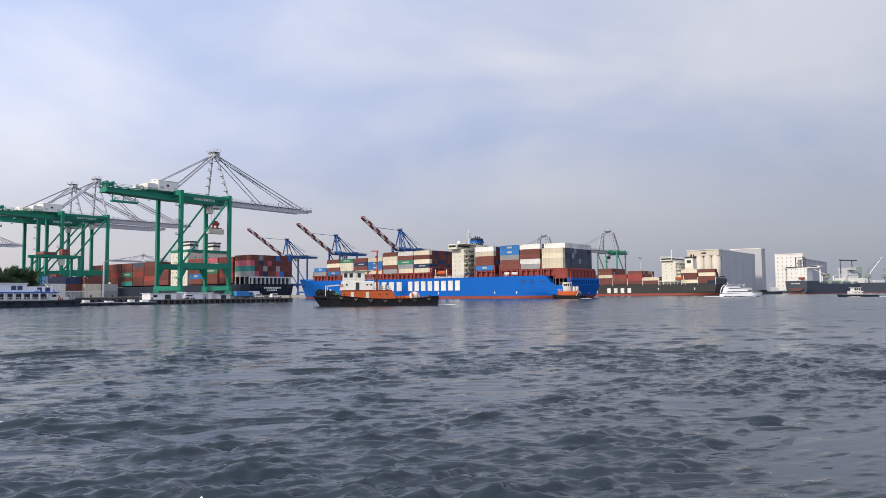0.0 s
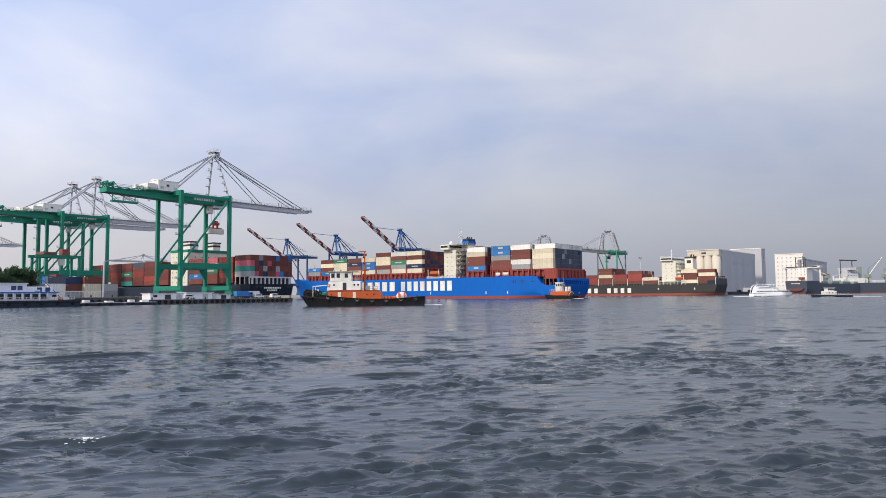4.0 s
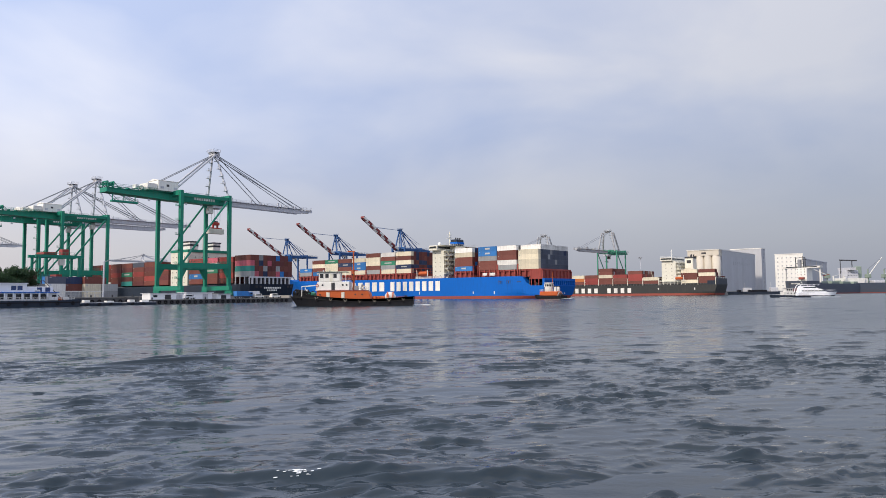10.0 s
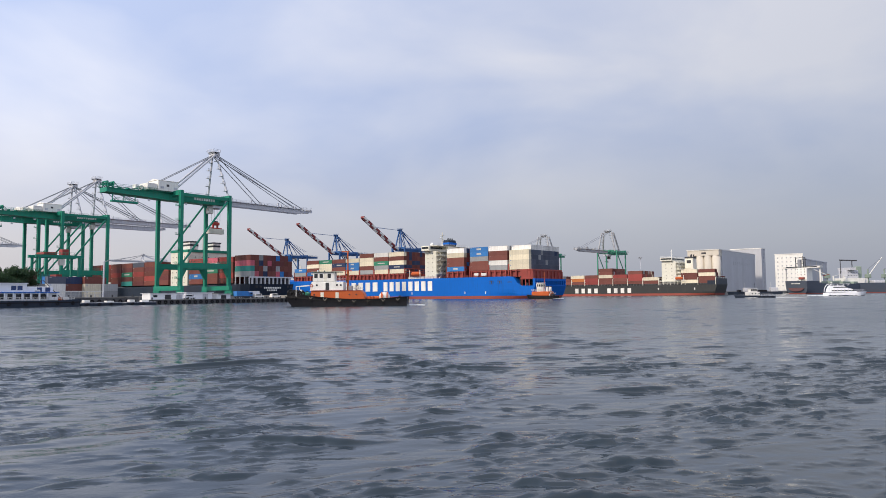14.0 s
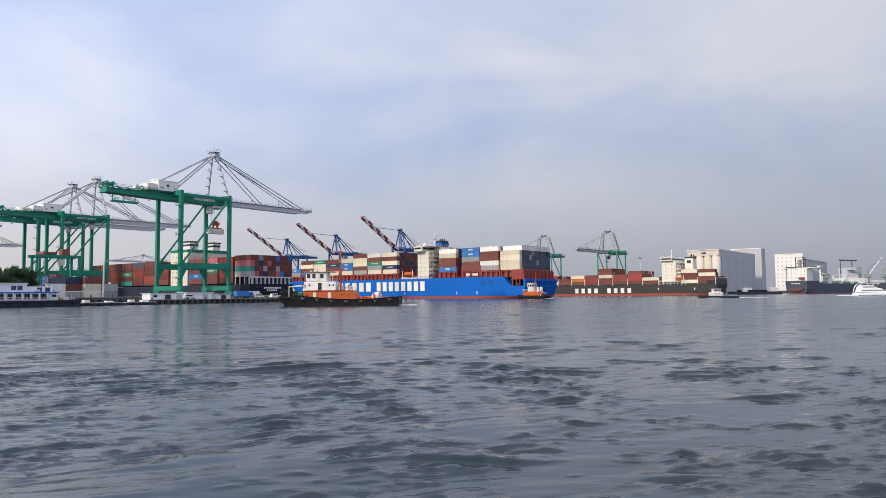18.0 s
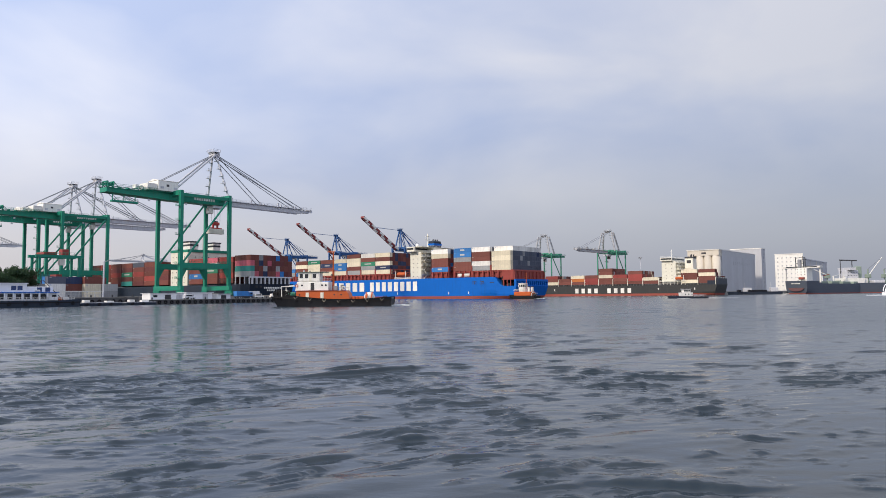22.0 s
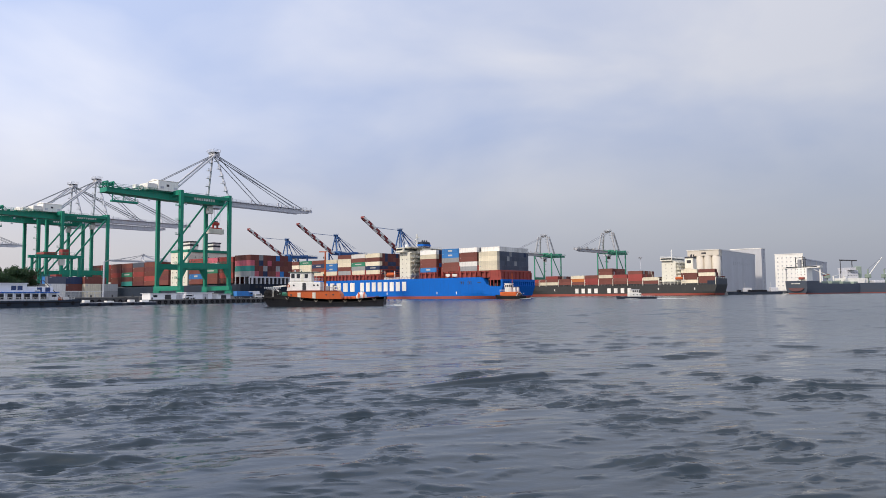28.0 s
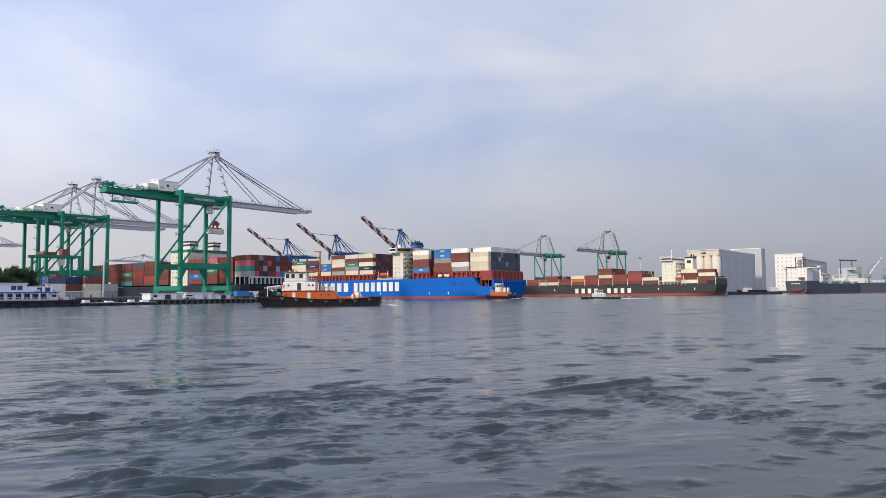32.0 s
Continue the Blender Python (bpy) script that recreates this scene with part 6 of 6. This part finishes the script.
def shed(v0, v1, u, h, label, door=True):
    sd = thing("shed", hb(v0, u, 1.7), label, "shed")
    w = v1 - v0
    part("wall_front", box(0, w, 0, 0.25, 0, h), LIFTED_WHITE, sd)
    part("wall_back", box(0, w, 5.75, 6, 0, h), LIFTED_WHITE, sd)
    part("wall_side", box(0, 0.25, 0.25, 5.75, 0, h), LIFTED_WHITE, sd)
    part("wall_side", box(w - 0.25, w, 0.25, 5.75, 0, h), LIFTED_WHITE, sd)
    part("roof", box(-0.4, w + 0.4, -0.5, 6.4, h, h + 0.22), SILVER, sd)
    n = max(1, int(w / 4.5))
    for i in range(n):
        x = (i + 0.25) * w / n
        if (i * 5 + int(v0)) % 3:
            d = part("roller_door", box(x, x + 2.4, -0.08, 0.04, 0, h * 0.8), STEEL if (i + int(v0)) % 2 else SILVER, sd)
        else:
            part("window", box(x, x + 1.6, -0.06, 0.04, h * 0.4, h * 0.75), GLASS, sd)
    return sd


shed(138, 152, 247, 2.3, "low white shed with shutters on the pier")
shed(153.5, 165, 248, 2.5, "low pale shed with grey doors on the pier")
shed(167, 173, 247, 1.9, "small white site hut on the pier")


def truck(place, cab, body, label):
    tr = thing("truck", place, label, "truck", "vehicles on the pier")
    part("chassis", box(0, 7.8, -1.1, 1.1, 0.6, 0.95), STEEL, tr)
    cb = part("cab", box(6.0, 8.0, -1.15, 1.15, 0.8, 2.7, 0.2), cab, tr)
    part("windscreen", box(7.96, 8.04, -0.95, 0.95, 1.7, 2.45), GLASS, cb)
    part("side_window", box(6.7, 7.6, -1.19, -1.1, 1.75, 2.4), GLASS, cb)
    part("cargo_body", box(0, 5.8, -1.2, 1.2, 0.98, 3.1, 0.08), body, tr)
    for x in (1.2, 2.3, 6.9):
        for y in (-0.95, 0.95):
            wh = part("wheel", bar((x, y - 0.18, 0.48), (x, y + 0.18, 0.48), 0.96, n=12), RUBBER, tr)
            part("rim", bar((x, y - 0.2, 0.48), (x, y + 0.2, 0.48), 0.5, n=8), SILVER, wh)
    return tr


truck(hb(174.0, 245.2, 1.7), BOX["u"], BOX["u"], "bright blue box truck parked on the pier")
truck(hb(186.0, 246.0, 1.7, 180), WHITE, SILVER, "white truck with grey body parked on the pier")


def car(place, paint, label):
    c = thing("van", place, label, "van", "vehicles on the pier")
    part("body", box(0, 4.8, -0.9, 0.9, 0.35, 1.1, 0.15), paint, c)
    top = part("cabin", box(0.2, 3.6, -0.82, 0.82, 1.1, 1.95, 0.2), paint, c)
    part("side_window", box(0.6, 3.2, -0.86, -0.8, 1.25, 1.75), GLASS, top)
    for x in (0.9, 3.8):
        for y in (-0.8, 0.8):
            part("wheel", bar((x, y - 0.12, 0.33), (x, y + 0.12, 0.33), 0.66, n=10), RUBBER, c)


car(hb(191.5, 244.6, 1.7), WHITE, "white van parked near the pier's corner")
car(hb(182.5, 244.2, 1.7), WHITE, "white van parked on the pier")
car(hb(150.0, 244.2, 1.7), SILVER, "grey van parked in front of a shed")
for i, (v, u, n, port, far) in enumerate(((126.3, 261, 6.06, "ccb", 3), (132.6, 261, 6.06, "yy", 3), (114.0, 262, 6.06, "wws", 2),
                                          (120.2, 263, 6.06, "ybn", 2), (107.5, 263, 6.06, "cy", 2), (132.6, 270, 12.19, "bbb", 2),
                                          (101.0, 265, 6.06, "bm", 2))):
    st = bay(hb(v, u, 2.6) @ pose(0, 0, 0, 0, 0, 90), n, [len(port)] * far, port, mixed_pick(400 + i, "bcyu"), word="pier yard", both=True)
FAR_YARD = [(60 + 17 * (i % 5), 300 + 21 * (i // 5), 3 + i % 2) for i in range(20)]
for i, (v, u, n) in enumerate(FAR_YARD):
    pk = mixed_pick(450 + i, "bbrygtm")
    bay(hb(v, u, 2.6), 12.19, [n, n, n - 1, n], "".join(pk(9, t) for t in range(n)), pk, word="pier yard")


def yard_gantry(place):
    g = thing("yard_gantry", place, "pale green rubber-tyred yard gantry crane among containers", "crane")
    W, H, D = 15.4, 16.0, 7.0
    for x in (0, W):
        for y in (0, D):
            part("leg", box(x - .42, x + .42, y - .42, y + .42, 1.4, H + 0.5), GREEN, g)
            for d in (-1.2, 1.2):
                part("tyre", bar((x - .35, y + d, 0.75), (x + .35, y + d, 0.75), 1.5, n=12), RUBBER, g)
        part("sill_beam", box(x - .5, x + .5, -1.6, D + 1.6, 1.4, 2.5), GREEN, g)
        part("engine_box", box(x - .9, x + .9, 2.5, 6.5, 2.5, 4.6, 0.1), GREEN, g)
    for y in (0, D):
        part("main_beam", box(-1.5, W + 1.5, y - .55, y + .55, H + 0.4, H + 1.5), GREEN, g)
    part("trolley", box(1.5, 6.5, -0.3, D + .3, H + 1.5, H + 2.6, 0.15), DECK_RED, g)
    part("machinery_box", box(9, 11.6, 1, 4, H + 1.5, H + 4.0, 0.1), DECK_RED, g)
    part("operator_cab", box(8.2, 10.2, 1.0, 3.0, H - 2.6, H - 0.1, 0.2), WHITE, g)
    bm = railing(bmesh.new(), [(-1.5, -.5, H + 1.5), (W + 1.5, -.5, H + 1.5)], 1.1, 1.8, 0.08)
    part("railing", bm, GREEN, g)
    part("spreader", box(4, 6.4, 0.6, D - .6, 6.2, 6.8), ORANGE, g)
    for x in (4.4, 6.0):
        part("hoist_rope", bar((x, 2, 6.8), (x, 2, H), 0.08), STEEL, g)
        part("hoist_rope", bar((x, 7, 6.8), (x, 7, H), 0.08), STEEL, g)


yard_gantry(hb(119.0, 297, 2.6))
pole = thing("lamp_post", hb(120.6, 247.5, 2.6), "grey steel lamp post on the pier's end", "lamp post")
part("pole", bar((0, 0, 0), (0, 0, 13.0), 0.6, n=8), SILVER, pole)
part("arm", bar((0, 0, 12.8), (1.6, 0, 13.3), 0.2, n=6), SILVER, pole)
part("lamp_head", box(1.2, 2.2, -0.25, 0.25, 13.15, 13.4, 0.06), MID_GREY, pole)


# ---- trees behind the moored ferry ----
LEAF = mat("dark_foliage", (0.035, 0.070, 0.030), 0.7, size=1.2, var=0.55)
BARK = mat("grey_brown_bark", (0.12, 0.09, 0.065), 0.9, size=0.6, bump=0.4)


def tree(place, h, seed, label):
    r = random.Random(seed)
    tr = thing("tree", place, label, "tree", "trees on the pier")
    bm = bmesh.new()
    tips = []
    base, prev = Vector((0, 0, 0)), 0.26
    mid = Vector((r.uniform(-.4, .4), r.uniform(-.4, .4), h * 0.42))
    rod(bm, base, mid * 0.5, 0.52, n=8)
    rod(bm, mid * 0.48, mid, 0.40, n=8)
    for i in range(8):
        a = i * math.tau / 8 + r.uniform(-.3, .3)
        d = r.uniform(0.25, 0.46) * h
        tip = mid + Vector((math.cos(a) * d, math.sin(a) * d, r.uniform(0.05, 0.42) * h))
        rod(bm, mid - Vector((0, 0, r.uniform(0, .15) * h)), tip, 0.17, n=6)
        tips.append(tip)
        tips.append(mid.lerp(tip, 0.6) + Vector((0, 0, 0.12 * h)))
    tips.append(mid + Vector((0, 0, 0.46 * h)))
    part("trunk", bm, BARK, tr)
    verts, faces = [], []
    for c in tips:
        rad = r.uniform(0.11, 0.19) * h
        for k in range(170):
            d = Vector((r.gauss(0, 1), r.gauss(0, 1), r.gauss(0, .75)))
            d = d.normalized() * rad * (r.random() ** 0.45)
            p = c + d
            s = r.uniform(0.18, 0.40)
            u = Vector((r.gauss(0, 1), r.gauss(0, 1), r.gauss(0, 1))).normalized()
            w = u.cross(Vector((r.gauss(0, 1), r.gauss(0, 1), r.gauss(0, 1)))).normalized()
            n0 = len(verts)
            verts += [p - u * s, p + w * s * .6, p + u * s, p - w * s * .6]
            faces.append((n0, n0 + 1, n0 + 2, n0 + 3))
    me = bpy.data.meshes.new("crown")
    me.from_pydata([tuple(v) for v in verts], [], faces)
    me.materials.append(LEAF)
    part("crown", me, None, tr)
    return tr


for i, (v, u, h) in enumerate(((83, 256, 12.0), (89, 259, 12.6), (94.5, 256, 11.2), (99.0, 258, 10.6), (77, 258, 12.4), (86, 252, 10.0), (92, 252, 9.4))):
    tree(hb(v, u, 2.6), h, 60 + i, "broad dark green tree with uneven crown on the pier")


# ---- the moored white ferry at the pier's end ----
def ferry():
    fe = thing("ferry", hb(104.5, 233.5, 0, 90), "moored white two-deck ferry with dark hull and blue trim", "ferry")
    L, B = 46.0, 9.0

    def deck(s):
        return 2.0 + 0.9 * max(0, 0.12 - s) * 4

    part("hull", hull_band(L, B, -0.8, None, deck, 2.0, full_bow=True, stern=0.8, n=28, rows=4, top=True), HULL_DARK, fe)
    part("rubbing_band", hull_band(L, B + 0.2, 1.2, 1.5, deck, 2.0, full_bow=True, stern=0.8, n=28, rows=1), RUBBER, fe)
    lo = part("main_deck_house", box(-3.6, 3.6, 9.5, 40, 2.0, 4.4, 0.1), LIFTED_WHITE, fe)
    up = part("upper_house", box(-3.2, 3.2, 15.5, 38, 4.6, 7.2, 0.1), LIFTED_WHITE, fe)
    low2 = part("after_house", box(-3.2, 3.2, 8.0, 15.5, 4.6, 6.3, 0.1), LIFTED_WHITE, fe)
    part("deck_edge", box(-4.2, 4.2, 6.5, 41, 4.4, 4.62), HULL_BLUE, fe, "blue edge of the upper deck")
    part("roof", box(-3.5, 3.5, 15.2, 38.5, 7.2, 7.4), LIFTED_WHITE, fe)
    big = mesh_of("window", box(-0.05, 0.05, -0.7, 0.7, -0.65, 0.65), FERRY_GLASS)
    tall = mesh_of("window", box(-0.05, 0.05, -0.8, 0.8, -0.85, 0.75), GLASS)
    for sg in (-1, 1):
        for i in range(4):
            moved(part("window", big, None, up), sg * 3.22, 17.5 + i * 1.7 + 3.0 * (i > 1), 5.9)
        for i in range(2):
            moved(part("window", big, None, low2), sg * 3.22, 9.6 + i * 2.4, 5.4)
        # dark panes paint the shaded inside of the open main deck
        for i in range(12):
            moved(part("window", tall, None, lo), sg * 3.62, 11 + i * 2.3, 3.3)
        bm = railing(bmesh.new(), [(sg * 4.3, 2, 2.0), (sg * 4.3, 40, 2.0)], 1.05, 1.0, 0.09)
        part("railing", bm, WHITE, fe)
    for i, y in enumerate((2.6, 4.6, 6.2)):
        part("deck_locker", box(-2, 0, y, y + 1.1, 2.0, 2.9, 0.1), ORANGE if i == 1 else WHITE, fe)
    wh = part("small_wheelhouse", box(-3.0, -0.6, 6.4, 9.2, 2.0, 4.2, 0.12), LIFTED_WHITE, fe)
    part("side_window", box(-3.05, -2.95, 6.9, 8.2, 3.0, 3.8), GLASS, wh)
    part("front_window", box(-2.7, -0.9, 6.34, 6.44, 3.0, 3.8), GLASS, wh)
    for sg in (-1, 1):
        for i in range(13):
            part("deck_pillar", bar((sg * 4.05, 10.0 + i * 2.4, 2.0), (sg * 4.05, 10.0 + i * 2.4, 4.4), 0.28), LIFTED_WHITE, fe)
    ln = bar((-1, 4.0, 2.0), (-1, 10.2, 8.4), 0.22, n=6)
    part("boarding_derrick", ln, STEEL, fe, "dark slanting derrick pole")
    part("mast", bar((0, 22, 7.4), (0, 22, 11), 0.16, n=6), WHITE, fe)
    part("life_raft", bar((-3.4, 12, 5.0), (-3.4, 13.3, 5.0), 0.7, n=10), WHITE, fe)
    for i in range(9):
        part("tyre_fender", ring(bmesh.new(), (4.55, 2.5 + i * 4.6, 1.1), 0.42, 0.2, "x", 10, 5), RUBBER, fe)
        part("tyre_fender", ring(bmesh.new(), (-4.55, 2.5 + i * 4.6, 1.1), 0.42, 0.2, "x", 10, 5), RUBBER, fe)
    return fe


ferry()


def pontoon(v, w, label):
    po = thing("pontoon", hb(v, 236.4), label, "pontoon")
    part("hull", box(0, w, -1.9, 1.9, -0.6, 0.95, 0.2), HULL_DARK, po)
    part("deck", box(0.2, w - 0.2, -1.7, 1.7, 0.95, 1.08), SILVER, po)
    part("deck_box", box(1.5, 3.4, -1.0, 1.0, 1.08, 1.9, 0.1), WHITE, po)
    part("deck_box", box(w - 5, w - 2.4, -0.8, 1.0, 1.08, 1.6, 0.1), WHITE, po)
    for i in range(int(w / 4)):
        part("tyre_fender", ring(bmesh.new(), (2 + i * 4, -2.0, 0.5), 0.36, 0.17, "y", 10, 5), RUBBER, po)
    return po


pontoon(107.0, 14, "low dark pontoon with pale deck moored at the pier")
pontoon(122.5, 11, "low dark pontoon moored at the pier wall")


def gangway():
    gw = thing("covered_gangway", hb(98.5, 241.4, 2.88), "long low white-roofed gangway on the pier's edge", "gangway")
    part("roof", box(0, 19, -0.5, 0.9, 1.9, 2.15), WHITE, gw)
    for i in range(8):
        part("post", box(0.3 + i * 2.62, 0.42 + i * 2.62, -0.3, -0.15, 0, 1.9), WHITE, gw)
    bm = railing(bmesh.new(), [(0, -0.35, 0), (19, -0.35, 0)], 0.9, 1.3, 0.05)
    part("railing", bm, SILVER, gw)


gangway()


# ---- what moves ----
def motions():
    ts = [0.0, 0.3] + [2.0 * i for i in range(1, 16)] + [31.7, 32.0]
    rate = 1.43

    def ship_at(t):
        return hb(331, 165.5 + rate * t)
    walk(BLUE, [(t, ship_at(t)) for t in ts])
    for name, st, loc in LOADS:
        walk(st, [(t, ship_at(t) @ pose(*loc)) for t in ts])
    lag = [(0, 0.8), (6, 3.0), (12, 5.1), (18, 5.9), (25, 6.2), (32, 5.6)]
    walk(TUG2, [(t, hb(300, 151.5 + 1.37 * t - d)) for t, d in lag])
    # the tug slows as it goes; x of its stern, and its heading
    tug = [(0, -1.5, 94), (3, -4.3, 92), (6, -5.7, 91), (9, -7.4, 90), (13, -8.9, 90), (17, -10.9, 89), (19, -11.8, 88), (23, -13.8, 88),
           (25, -14.6, 89), (28, -15.4, 90), (30, -16.1, 91), (32, -16.7, 92)]
    walk(TUG, [(t, pose(x, 185, 0, 0, 0, a)) for t, x, a in tug])
    walk(BOAT, [(t, pose(143.6 + 3.84 * t, 360, 0.05, 0, 0, -90)) for t in ts])
    launch_x = [(0, 186.3), (0.5, 184.9), (3, 177.8), (6, 169.3), (9, 160.3), (13, 146.4), (14, 142.0), (16, 134.0), (18, 126.3), (19, 122.6), (21, 116.4), (23, 110.0),
                (25.5, 100.8), (28, 91.2), (30, 83.5), (31.5, 77.8), (32, 75.9)]
    walk(LAUNCH, [(t, pose(x, 300, 0, 0, 0, 90)) for t, x in launch_x])
    # the chop runs down the wind
    walk(waves, [(t, pose(0.8 * t - 10, -0.45 * t + 2, 0)) for t in ts])
    walk(cross_waves, [(t, pose(0.35 * t - 4, -0.6 * t + 3, 0)) for t in ts])


motions()
